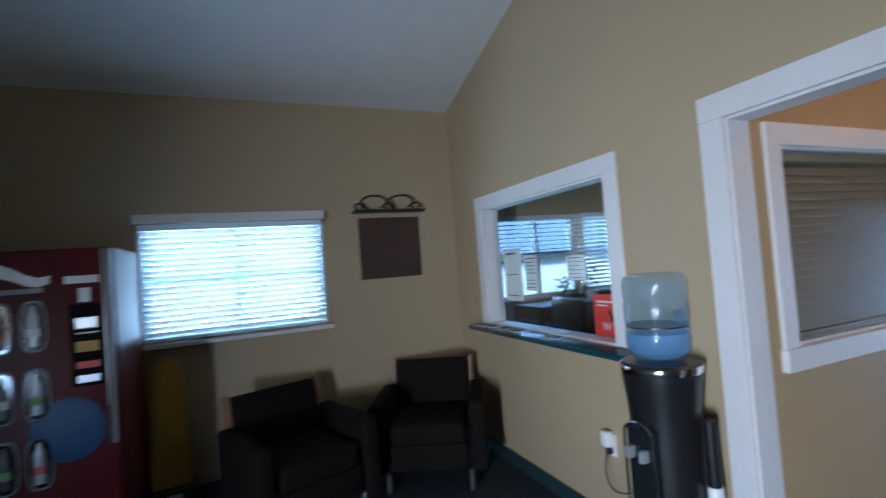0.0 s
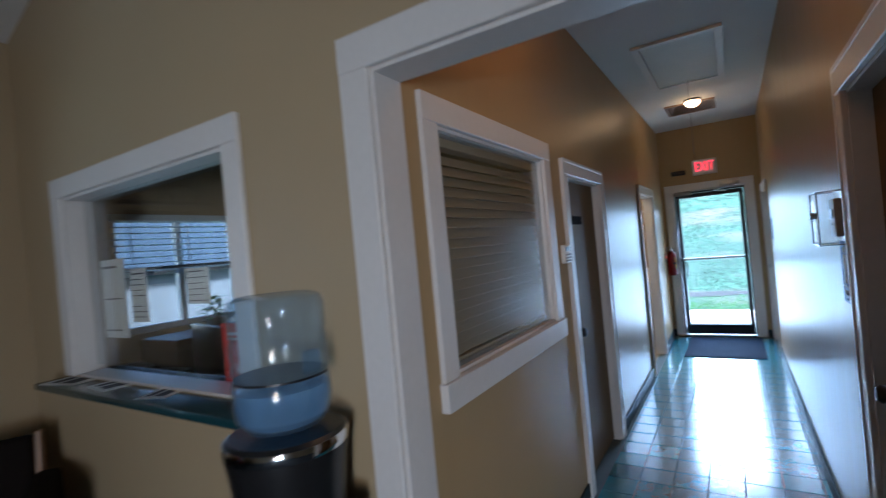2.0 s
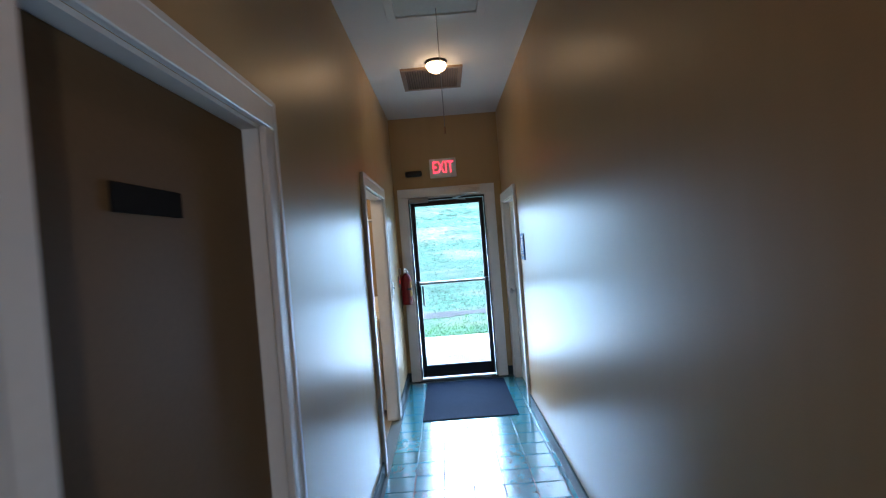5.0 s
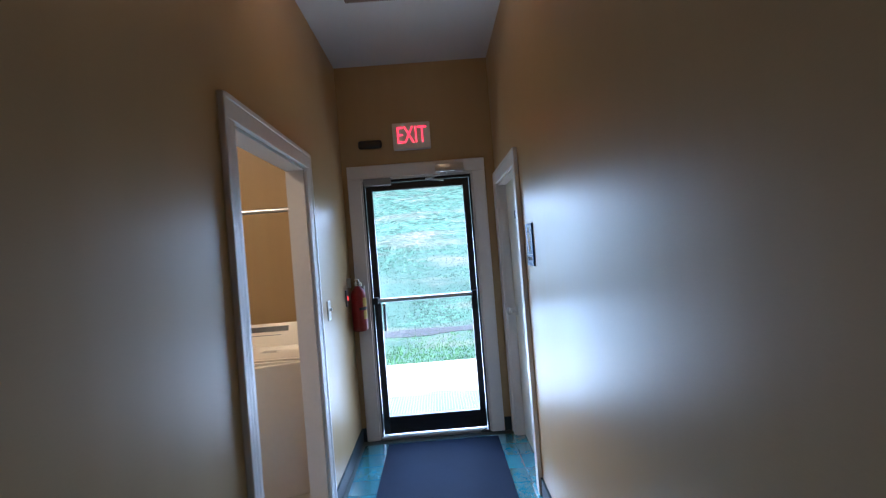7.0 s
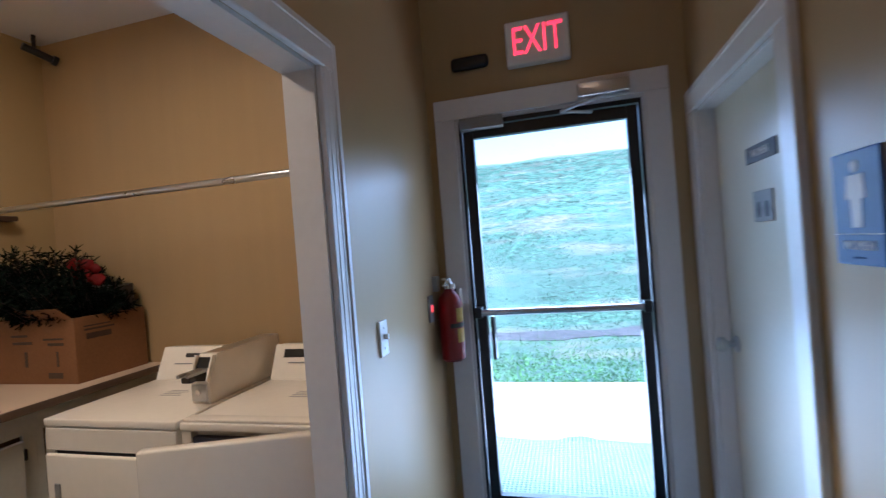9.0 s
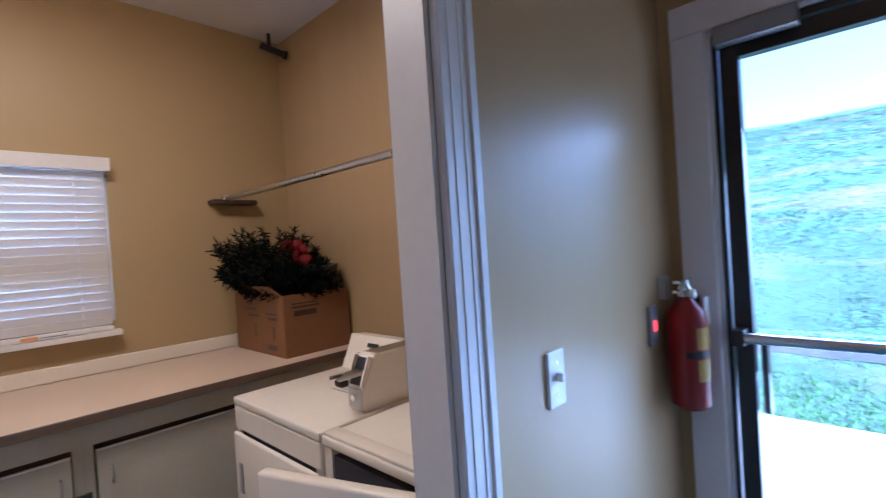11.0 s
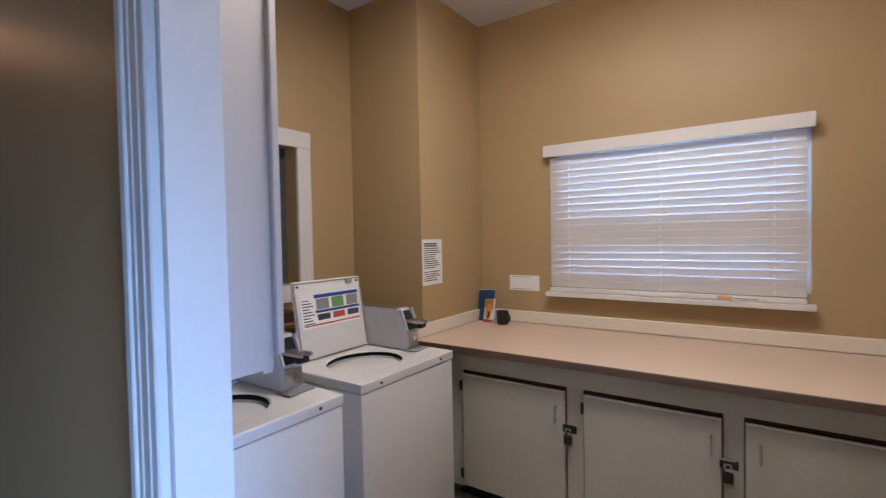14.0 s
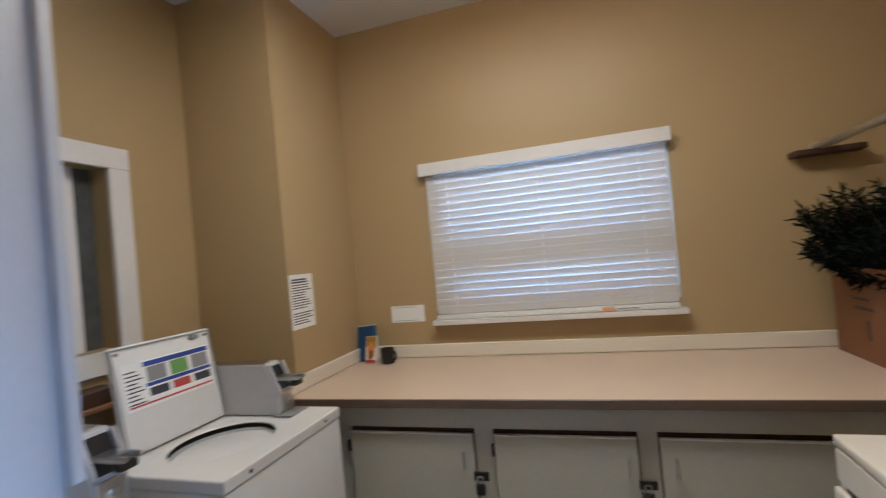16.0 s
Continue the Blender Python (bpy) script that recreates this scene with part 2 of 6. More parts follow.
def mottled(m, color, scale, lo, hi, stretch):
    """Lays patches of a second colour over a material, drawn out sideways."""
    nt = m.node_tree
    b = nt.nodes["Principled BSDF"]
    src = b.inputs["Base Color"].links[0].from_socket
    co, mp, no, mr, mx = (nt.nodes.new("ShaderNode" + k) for k in ("TexCoord", "Mapping", "TexNoise", "MapRange", "Mix"))
    mp.inputs["Scale"].default_value = (1.0, stretch, 1.0)
    no.inputs["Scale"].default_value, no.inputs["Detail"].default_value = scale, 5
    mr.inputs["From Min"].default_value, mr.inputs["From Max"].default_value = lo, hi
    mx.data_type = "RGBA"
    mx.inputs["B"].default_value = (*color, 1)
    nt.links.new(co.outputs["Object"], mp.inputs["Vector"])
    nt.links.new(mp.outputs[0], no.inputs["Vector"])
    nt.links.new(no.outputs["Fac"], mr.inputs["Value"])
    nt.links.new(mr.outputs[0], mx.inputs["Factor"])
    nt.links.new(src, mx.inputs["A"])
    nt.links.new(mx.outputs["Result"], b.inputs["Base Color"])


mottled(GRASS, (0.17, 0.17, 0.15), 0.9, 0.5, 0.72, 0.35)
mottled(BLADE, (0.16, 0.17, 0.145), 0.9, 0.52, 0.75, 0.35)
SOIL = material("bare_soil", (0.055, 0.062, 0.072), 0.95, vary=0.3, grain=12, bump=0.3)
# pale, grey and dark colours of the added shapes behind the north windows
BACKDROP_PALE = material("pale_backdrop_paint", (0.42, 0.42, 0.4), 0.8, vary=0.08)
BACKDROP_GREY = material("grey_backdrop_paint", (0.085, 0.095, 0.11), 0.8, vary=0.25, grain=8, spec=0.2)
BACKDROP_DARK = material("dark_backdrop_paint", (0.02, 0.032, 0.05), 0.8, vary=0.2, spec=0.2)
DARK_PLATE = material("dark_engraved_plate", (0.012, 0.011, 0.01), 0.9, vary=0.2, spec=0.05)
BLIND_LIT = slat_material("white_blind_slat", (0.7, 0.74, 0.76), 0.15)
BLIND_WHITE = slat_material("warm_white_blind_slat", (0.78, 0.755, 0.72), 0.1)
BLIND_TAN = slat_material("tan_blind_slat", (0.33, 0.265, 0.18), 0.1, 0.6)
SASH_GREY = material("grey_aluminium_sash", (0.3, 0.3, 0.3), 0.35, metal=0.5, vary=0.1)
GLASS = pane_material("window_glass", (0.94, 0.97, 0.97))
CLEAR = pane_material("clear_plastic", (0.9, 0.9, 0.9), 0.06, 1.5, 0.3)
BLUE_BOTTLE = pane_material("blue_bottle_plastic", (0.8, 0.9, 0.98), 0.06, 1.6)
WATER = pane_material("water", (0.62, 0.8, 0.97), 0.02, 1.33)


def clouded(m, color, share):
    """Mixes a milky diffuse and translucent colour into a clear material."""
    nt = m.node_tree
    out = nt.nodes["Material Output"]
    src = out.inputs["Surface"].links[0].from_socket
    df, tl, both, mx = (nt.nodes.new("ShaderNode" + k) for k in ("BsdfDiffuse", "BsdfTranslucent", "MixShader", "MixShader"))
    df.inputs["Color"].default_value = tl.inputs["Color"].default_value = (*color, 1)
    both.inputs[0].default_value, mx.inputs[0].default_value = 0.5, share
    nt.links.new(df.outputs[0], both.inputs[1])
    nt.links.new(tl.outputs[0], both.inputs[2])
    nt.links.new(src, mx.inputs[1])
    nt.links.new(both.outputs[0], mx.inputs[2])
    nt.links.new(mx.outputs[0], out.inputs["Surface"])


clouded(BLUE_BOTTLE, (0.38, 0.57, 0.8), 0.16)
clouded(WATER, (0.34, 0.56, 0.82), 0.4)
# milky white stands in for the highlights on clear plastic edges
EDGE_HIGHLIGHT = pane_material("whitened_plastic_edge", (0.9, 0.9, 0.9), 0.08, 1.6)
clouded(EDGE_HIGHLIGHT, (0.85, 0.85, 0.85), 0.45)
PLATE_GREY = material("engraved_grey_plate", (0.1, 0.1, 0.115), 0.55, vary=0.1, spec=0.2)
DARK_GLASS = material("dark_glass", (0.012, 0.014, 0.016), 0.08, vary=0.1, bump=0.0)
GREY_GLASS = material("grey_window_glass", (0.085, 0.088, 0.085), 0.12, vary=0.35, grain=20, bump=0.0, blotch=4)
LAMP_GLOBE = glow("lit_lamp_globe", (1.0, 0.62, 0.28), 2.2)
EXIT_RED = glow("lit_exit_letters", (1.0, 0.03, 0.05), 0.6)
RED_LED = glow("red_indicator", (1.0, 0.06, 0.05), 0.4)

# ---- mesh helpers ----


def box(bm, x0, x1, y0, y1, z0, z1):
    vs = [bm.verts.new(p) for p in ((x0, y0, z0), (x1, y0, z0), (x1, y1, z0), (x0, y1, z0), (x0, y0, z1), (x1, y0, z1), (x1, y1, z1), (x0, y1, z1))]
    for f in ((0, 3, 2, 1), (4, 5, 6, 7), (0, 1, 5, 4), (1, 2, 6, 5), (2, 3, 7, 6), (3, 0, 4, 7)):
        bm.faces.new([vs[i] for i in f])
    return bm


def boxes(*all_boxes):
    bm = bmesh.new()
    for b in all_boxes:
        box(bm, *b)
    return bm


def soft_box(x0, x1, y0, y1, z0, z1, r=0.004, seg=2):
    bm = boxes((x0, x1, y0, y1, z0, z1))
    bmesh.ops.bevel(bm, geom=bm.edges[:], offset=r, segments=seg, affect="EDGES", profile=0.5)
    return bm


def tube(bm, a, b, r, seg=14, r2=None):
    a, b = Vector(a), Vector(b)
    m = Matrix.Translation((a + b) / 2) @ (b - a).to_track_quat("Z", "Y").to_matrix().to_4x4()
    bmesh.ops.create_cone(bm, cap_ends=True, segments=seg, radius1=r, radius2=r if r2 is None else r2, depth=(b - a).length, matrix=m)
    return bm


def lathe(profile, seg=36, center=(0, 0), caps=True):
    bm = bmesh.new()
    rings = []
    for r, z in profile:
        rings.append([bm.verts.new((center[0] + r * math.cos(2 * math.pi * i / seg), center[1] + r * math.sin(2 * math.pi * i / seg), z)) for i in range(seg)])
    for lo, hi in zip(rings, rings[1:]):
        for i in range(seg):
            bm.faces.new((lo[i], lo[(i + 1) % seg], hi[(i + 1) % seg], hi[i]))
    if caps:
        bm.faces.new(rings[0][::-1])
        bm.faces.new(rings[-1])
    return bm


def prism(outline, axis, lo, hi):
    """An outline of two coordinates, drawn out along an axis."""
    bm = bmesh.new()

    def at(p, d):
        return {"x": (d, p[0], p[1]), "y": (p[0], d, p[1]), "z": (p[0], p[1], d)}[axis]

    a, b = [bm.verts.new(at(p, lo)) for p in outline], [bm.verts.new(at(p, hi)) for p in outline]
    n = len(outline)
    for i in range(n):
        bm.faces.new((a[i], a[(i + 1) % n], b[(i + 1) % n], b[i]))
    bm.faces.new(a[::-1])
    bm.faces.new(b)
    bmesh.ops.recalc_face_normals(bm, faces=bm.faces[:])
    return bm


def mesh_of(name, bm, mat, smooth=False):
    me = bpy.data.meshes.new(name)
    bmesh.ops.recalc_face_normals(bm, faces=bm.faces[:])
    bm.to_mesh(me)
    bm.free()
    me.materials.append(mat)
    if smooth:
        for p in me.polygons:
            p.use_smooth = True
        me.set_sharp_from_angle(angle=radians(35))
    return me


def thing(name, at=(0, 0, 0), turn=0, label="", category="", group="", kind=""):
    ob = new(name)
    ob.empty_display_size = 0.1
    ob.matrix_basis = pose(*at, 0, 0, turn)
    return tagged(ob, label, category, group, kind)


def part(name, bm, mat, parent, label="", smooth=False):
    """One mesh under a thing or part, in the thing's own coordinates."""
    ob = new(name, mesh_of(name, bm, mat, smooth))
    ob.parent = parent
    return tagged(ob, label)


def fixed(name, bm, mat, parent, label="", smooth=False):
    """One mesh under a thing, given in the room's coordinates."""
    m, p = parent.matrix_basis.copy(), parent.parent
    while p:
        m, p = p.matrix_basis @ m, p.parent
    bmesh.ops.transform(bm, matrix=m.inverted(), verts=bm.verts[:])
    return part(name, bm, mat, parent, label, smooth)


def solid(name, bm, mat, label="", category="", group="", kind="", smooth=False):
    ob = new(name, mesh_of(name, bm, mat, smooth))
    return tagged(ob, label, category, group, kind)


def lettering(name, text, size, mat, parent, m, depth=0.0015, squeeze=1.0):
    cu = bpy.data.curves.new(name, "FONT")
    cu.body, cu.size, cu.align_x, cu.align_y, cu.extrude = text, size, "CENTER", "CENTER", depth
    tmp = bpy.data.objects.new(name, cu)
    scene.collection.objects.link(tmp)
    bpy.context.view_layer.update()
    me = bpy.data.meshes.new_from_object(tmp)
    bpy.data.objects.remove(tmp)
    me.materials.clear()
    me.materials.append(mat)
    ob = new(name, me)
    ob.parent = parent
    ob.matrix_basis = m @ Matrix.Diagonal((squeeze, 1, 1, 1))
    return ob


def wall_with_holes(a0, a1, z1, holes, t0, t1, along):
    """One closed mesh of a wall's length and height, with its openings cut through its thickness."""
    bm = bmesh.new()
    cuts_a = sorted({a0, a1, *[h[0] for h in holes], *[h[1] for h in holes]})
    cuts_z = sorted({0.0, z1, *[h[2] for h in holes], *[h[3] for h in holes]})
    corners = {}

    def corner(i, k, t):
        if (i, k, t) not in corners:
            a, z = cuts_a[i], cuts_z[k]
            corners[(i, k, t)] = bm.verts.new((a, t, z) if along == "x" else (t, a, z))
        return corners[(i, k, t)]

    def filled(i, k):
        if not (0 <= i < len(cuts_a) - 1 and 0 <= k < len(cuts_z) - 1):
            return False
        a, z = (cuts_a[i] + cuts_a[i + 1]) / 2, (cuts_z[k] + cuts_z[k + 1]) / 2
        return not any(h[0] < a < h[1] and h[2] < z < h[3] for h in holes)

    for i in range(len(cuts_a) - 1):
        for k in range(len(cuts_z) - 1):
            if not filled(i, k):
                continue
            for t in (t0, t1):
                bm.faces.new([corner(*c, t) for c in ((i, k), (i + 1, k), (i + 1, k + 1), (i, k + 1))])
            for (ni, nk), p, q in (((i - 1, k), (i, k), (i, k + 1)), ((i + 1, k), (i + 1, k), (i + 1, k + 1)), ((i, k - 1), (i, k), (i + 1, k)), ((i, k + 1), (i, k + 1), (i + 1, k + 1))):
                if not filled(ni, nk):
                    bm.faces.new([corner(*p, t0), corner(*q, t0), corner(*q, t1), corner(*p, t1)])
    bmesh.ops.recalc_face_normals(bm, faces=bm.faces[:])
    return bm


def wall_along_x(name, y0, y1, x0, x1, z1, holes, mat, label):
    return solid(name, wall_with_holes(x0, x1, z1, holes, y0, y1, "x"), mat, label, "wall", kind="structure")


def wall_along_y(name, x0, x1, y0, y1, z1, holes, mat, label):
    return solid(name, wall_with_holes(y0, y1, z1, holes, x0, x1, "y"), mat, label, "wall", kind="structure")


# ---- large structure ----
HN, HS = 1.645, 0.455      # faces of the corridor's walls
XE = 8.56                 # the far wall
LN = 4.178                # the laundry's back wall
NW = 4.31                 # the north wall of lobby and office
SX, SX2 = 2.195, 2.32      # the lobby's inner wall

wall_along_y("wall_service", SX, SX2, -1.7, NW, 3.95, [(0.46, 1.645, 0, 2.065), (2.345, 3.745, 1.055, 1.98)], PAINT_FLAT, "tan painted wall with a service window and a wide cased opening")
wall_along_x("wall_north", NW, NW + 0.15, -2.6, 4.97, 3.95, [(-0.28, 0.97, 1.17, 2.0), (2.66, 3.6, 1.15, 1.97), (3.68, 4.6, 1.15, 1.98)], PAINT_FLAT, "tan painted outer wall with windows")
# unseen west opening, assumed so that the entrance lamps shine in
wall_along_y("wall_west", -2.75, -2.6, -1.7, NW + 0.15, 3.95, [(-1.66, -1.14, 0.35, 2.05)], PAINT_FLAT, "tan painted lobby wall")
wall_along_x("wall_south", -1.85, -1.7, -2.75, SX2, 3.95, [], PAINT_FLAT, "tan painted lobby wall")
wall_along_x("wall_hall_north", HN, HN + 0.095, SX2, XE, 2.92, [(2.505, 3.55, 1.105, 1.96), (3.95, 4.765, 0, 1.915), (6.545, 7.455, 0, 1.945)], PAINT, "glossy tan corridor wall")
wall_along_x("wall_hall_south", HS - 0.12, HS, SX2, XE, 2.92, [(2.41, 3.205, 0, 1.94), (7.66, 8.44, 0, 1.905)], PAINT, "glossy tan corridor wall")
wall_along_y("wall_east", XE, XE + 0.16, HS - 0.12, LN + 0.3, 2.98, [(0.635, 1.505, 0, 2.035)], PAINT, "tan end wall with a glazed exit door")
wall_along_x("wall_laundry_north", LN, LN + 0.3, 4.97, XE, 2.98, [(6.22, 7.5, 1.13, 1.94)], PAINT_LAUNDRY, "tan laundry wall")
wall_along_y("wall_laundry_west", 4.97, 5.11, HN + 0.095, LN, 2.98, [(2.25, 3.03, 1.19, 1.97)], PAINT_LAUNDRY, "tan laundry wall with a cased window")
solid("wall_chase", boxes((5.11, 5.66, 3.475, LN, 0, 2.905)), PAINT_LAUNDRY, "tan boxed-out pipe chase in a corner", "wall", kind="structure")
solid("ceiling_hall", boxes((SX2, XE, HS - 0.12, HN + 0.095, 2.915, 3.0)), CEILING, "white corridor ceiling", "ceiling", kind="structure")
solid("ceiling_laundry", boxes((4.97, XE, HN + 0.095, LN, 2.9, 2.95)), CEILING, "white laundry ceiling", "ceiling", kind="structure")
solid("ceiling_office", boxes((SX2, 4.97, HN + 0.095, NW, 2.9, 2.95)), CEILING, "white office ceiling", "ceiling", kind="structure")
solid("ceiling_lobby", prism([(NW, 2.965), (1.3, 3.87), (-1.7, 2.965), (-1.7, 3.1), (1.3, 4.0), (NW, 3.1)], "x", -2.6, SX), CEILING, "grey-white vaulted lobby ceiling", "ceiling", kind="structure")
solid("floor_lobby", boxes((-2.6, SX + 0.06, -1.7, NW, -0.1, 0)), CARPET, "dark blue-grey lobby floor", "floor", kind="structure")
solid("floor_rooms", boxes((SX2 - 0.07, XE, HN + 0.06, LN, -0.1, 0)), VINYL, "plain beige floor", "floor", kind="structure")
floor_hall = solid("floor_hall", boxes((SX + 0.06, XE + 0.16, HS - 0.12, HN + 0.06, -0.1, -0.004)), GROUT, "dark grout bed of a tiled corridor floor", "floor", kind="structure")
solid("wall_far_south", boxes((SX2, XE, HS - 1.5, HS - 1.4, 0, 2.92)), PAINT, "plain wall behind closed rooms", "wall", kind="structure")
solid("ceiling_far_south", boxes((SX2, XE, HS - 1.5, HS - 0.12, 2.92, 2.96)), CEILING, "plain ceiling over closed rooms", "ceiling", kind="structure")

# baseboards
for name, b in (
    ("baseboard_hall", ((SX2, 3.855, HN - 0.012, HN, 0, 0.1), (4.86, 6.455, HN - 0.012, HN, 0, 0.1), (7.545, XE, HN - 0.012, HN, 0, 0.1))),
    ("baseboard_hall_south", ((3.31, 7.57, HS, HS + 0.012, 0, 0.1), (8.53, XE, HS, HS + 0.012, 0, 0.1))),
    ("baseboard_end", ((XE - 0.012, XE, HS + 0.012, 0.53, 0, 0.1), (XE - 0.012, XE, 1.605, HN - 0.012, 0, 0.1))),
    ("baseboard_lobby", ((SX - 0.012, SX, 1.755, NW - 0.012, 0, 0.1), (-2.6, SX, NW - 0.012, NW, 0, 0.1))),
):
    solid(name, boxes(*b), BASE, "dark cove base along the wall", "baseboard", kind="structure")


def casing(name, axis, face, out, a0, a1, z0, z1, w, label, depth=0.02, sill=False, bead=0):
    """A moulded frame round an opening on a wall's face: two legs and a head, each with a raised outer bead."""
    root = thing(name, kind="structure", label=label, category="trim")

    def piece(nm, p0, p1, q0, q1, d):
        lo, hi = sorted((face, face + out * d))
        fixed(nm, soft_box(p0, p1, lo, hi, q0, q1, 0.003, 1) if axis == "x" else soft_box(lo, hi, p0, p1, q0, q1, 0.003, 1), TRIM, root)

    piece("casing_leg", a0 - w, a0, z0 - (w if sill else 0), z1, depth)
    piece("casing_leg", a1, a1 + w, z0 - (w if sill else 0), z1, depth)
    piece("casing_head", a0 - w, a1 + w, z1, z1 + w, depth + 0.002)
    if not bead:
        if sill:
            piece("sill", a0 - w - 0.01, a1 + w + 0.01, z0 - w, z0, depth + 0.012)
        return root
    piece("bead", a0 - w - 0.004, a0 - w + 0.018, z0 - (w if sill else 0), z1 + w, depth + 0.0045)
    piece("bead", a1 + w - 0.018, a1 + w + 0.004, z0 - (w if sill else 0), z1 + w, depth + 0.0045)
    piece("bead", a0 - w + 0.018, a1 + w - 0.018, z1 + w - 0.018, z1 + w + 0.004, depth + 0.0045)
    for k in ((0.3, 0.62) if bead > 1 else ()):
        piece("bead", a0 - w * k - 0.006, a0 - w * k + 0.006, z0 - (w if sill else 0), z1 + w * k + 0.006, depth + 0.0016)
        piece("bead", a1 + w * k - 0.006, a1 + w * k + 0.006, z0 - (w if sill else 0), z1 + w * k + 0.006, depth + 0.0016)
        piece("bead", a0 - w * k + 0.006, a1 + w * k - 0.006, z1 + w * k - 0.006, z1 + w * k + 0.006, depth + 0.0016)
    if sill:
        piece("sill", a0 - w - 0.01, a1 + w + 0.01, z0 - w, z0, depth + 0.012)
    return root


def lining(name, axis, t0, t1, a0, a1, z0, z1, label, bottom=False, th=0.012):
    """The white boards that line an opening through a wall."""
    root = thing(name, kind="structure", label=label, category="trim")
    lo, hi = t0 - 0.001, t1 + 0.001

    def piece(nm, p0, p1, q0, q1):
        fixed(nm, boxes((p0, p1, lo, hi, q0, q1)) if axis == "x" else boxes((lo, hi, p0, p1, q0, q1)), TRIM, root)

    piece("jamb", a0, a0 + th, z0, z1)
    piece("jamb", a1 - th, a1, z0, z1)
    piece("head", a0 + th, a1 - th, z1 - th, z1)
    if bottom:
        piece("stool", a0 + th, a1 - th, z0, z0 + th)
    return root


casing("trim_opening", "y", SX, -1, 0.56, 1.645, 0, 2.065, 0.105, "white casing of the wide corridor opening")
lining("jamb_opening", "y", SX, SX2, 0.46, 1.645, 0, 2.065, "white jamb lining of the corridor opening")
casing("trim_service", "y", SX, -1, 2.345, 3.745, 1.06, 1.98, 0.1, "white casing of the service window")
lining("jamb_service", "y", SX, SX2, 2.345, 3.745, 1.055, 1.98, "white lining of the service window", True)
casing("trim_hall_window", "x", HN, -1, 2.505, 3.55, 1.105, 1.96, 0.095, "white casing with sill of an inner window", sill=True)
lining("jamb_hall_window", "x", HN, HN + 0.095, 2.505, 3.55, 1.105, 1.96, "white lining of an inner window", True)
casing("trim_door_1", "x", HN, -1, 3.95, 4.765, 0, 1.915, 0.09, "white moulded door casing", bead=1)
lining("jamb_door_1", "x", HN, HN + 0.095, 3.95, 4.765, 0, 1.915, "white door jamb")
casing("trim_laundry", "x", HN, -1, 6.545, 7.455, 0, 1.945, 0.085, "white moulded casing of the laundry opening", bead=2)
lining("jamb_laundry", "x", HN, HN + 0.095, 6.545, 7.455, 0, 1.945, "white jamb of the laundry opening")
casing("trim_men", "x", HS, 1, 2.41, 3.205, 0, 1.94, 0.095, "white moulded door casing", bead=1)
lining("jamb_men", "x", HS - 0.12, HS, 2.41, 3.205, 0, 1.94, "white door jamb")
casing("trim_women", "x", HS, 1, 7.66, 8.44, 0, 1.905, 0.09, "white moulded door casing", bead=1)
lining("jamb_women", "x", HS - 0.12, HS, 7.66, 8.44, 0, 1.905, "white door jamb")
casing("trim_exit", "y", XE, -1, 0.635, 1.505, 0, 2.035, 0.1, "white flat casing round the exit door")
casing("trim_laundry_window", "y", 5.11, 1, 2.25, 3.03, 1.19, 1.965, 0.095, "white casing of a window in the laundry wall", sill=True)

# ---- outside ----


def ground_height(x):
    if x < 13:
        return -0.06
    s = min(1.0, (x - 13) / 4.0)
    return -0.06 + 0.235 * (x - 13) * (0.4 + 0.6 * s) if x < 52 else -0.06 + 0.235 * 39


def build_ground():
    bm = bmesh.new()
    xs = [-900, -200, -60, -20, 0, 8.73] + [8.73 + i * 0.75 for i in range(1, 60)] + [70, 120, 300, 900]
    ys = [-900, -200, -60] + [-30 + i * 1.5 for i in range(41)] + [60, 200, 900]
    grid = []
    for x in xs:
        row = []
        for y in ys:
            z = ground_height(x)
            if x > 12:
                z += 0.25 * noise.noise((x * 0.25, y * 0.25, 0)) * min(1, (x - 12) / 4)
            row.append(bm.verts.new((x, y, z - 0.06)))
        grid.append(row)
    for a, b in zip(grid, grid[1:]):
        for j in range(len(ys) - 1):
            bm.faces.new((a[j], b[j], b[j + 1], a[j + 1]))
    return solid("ground", bm, GRASS, "grassy ground rising into a hill behind the building", "ground", kind="structure", smooth=True)


build_ground()
solid("pavement_pad", boxes((XE + 0.16, 11.1, -3.0, 6.0, -0.16, -0.03)), CONCRETE, "pale concrete pad outside the exit door", "pavement", kind="structure")


def slope(x, y):
    """Height of the bumpy grass at a place on the slope."""
    return ground_height(x) - 0.06 + (0.25 * noise.noise((x * 0.25, y * 0.25, 0)) * min(1, (x - 12) / 4) if x > 12 else 0)


def soil_strip():
    """A ragged, broken line of bare soil where the slope begins."""
    bm = bmesh.new()
    rows = []
    for k in range(161):
        y = -14 + 30 * k / 160
        mid = 13.52 + 0.12 * noise.noise((y * 0.7, 2.0, 0))
        half = max(0.02, 0.17 + 0.28 * noise.noise((y * 0.9, 9.0, 0)) + 0.08 * noise.noise((y * 4, 5.0, 0)))
        lift = 0.018 + 0.012 * noise.noise((y * 3, 1.0, 0))
        rows.append([bm.verts.new((x, y, slope(x, y) + up)) for x, up in ((mid - half - 0.04, -0.1), (mid - half, lift * 0.6), (mid, lift), (mid + half, lift * 0.8), (mid + half + 0.04, -0.1))])
    for a, b in zip(rows, rows[1:]):
        for i in range(4):
            bm.faces.new((a[i], a[i + 1], b[i + 1], b[i]))
    return solid("soil_strip", bm, SOIL, "ragged strip of bare brown soil across the grass", "ground", kind="structure")


soil_strip()


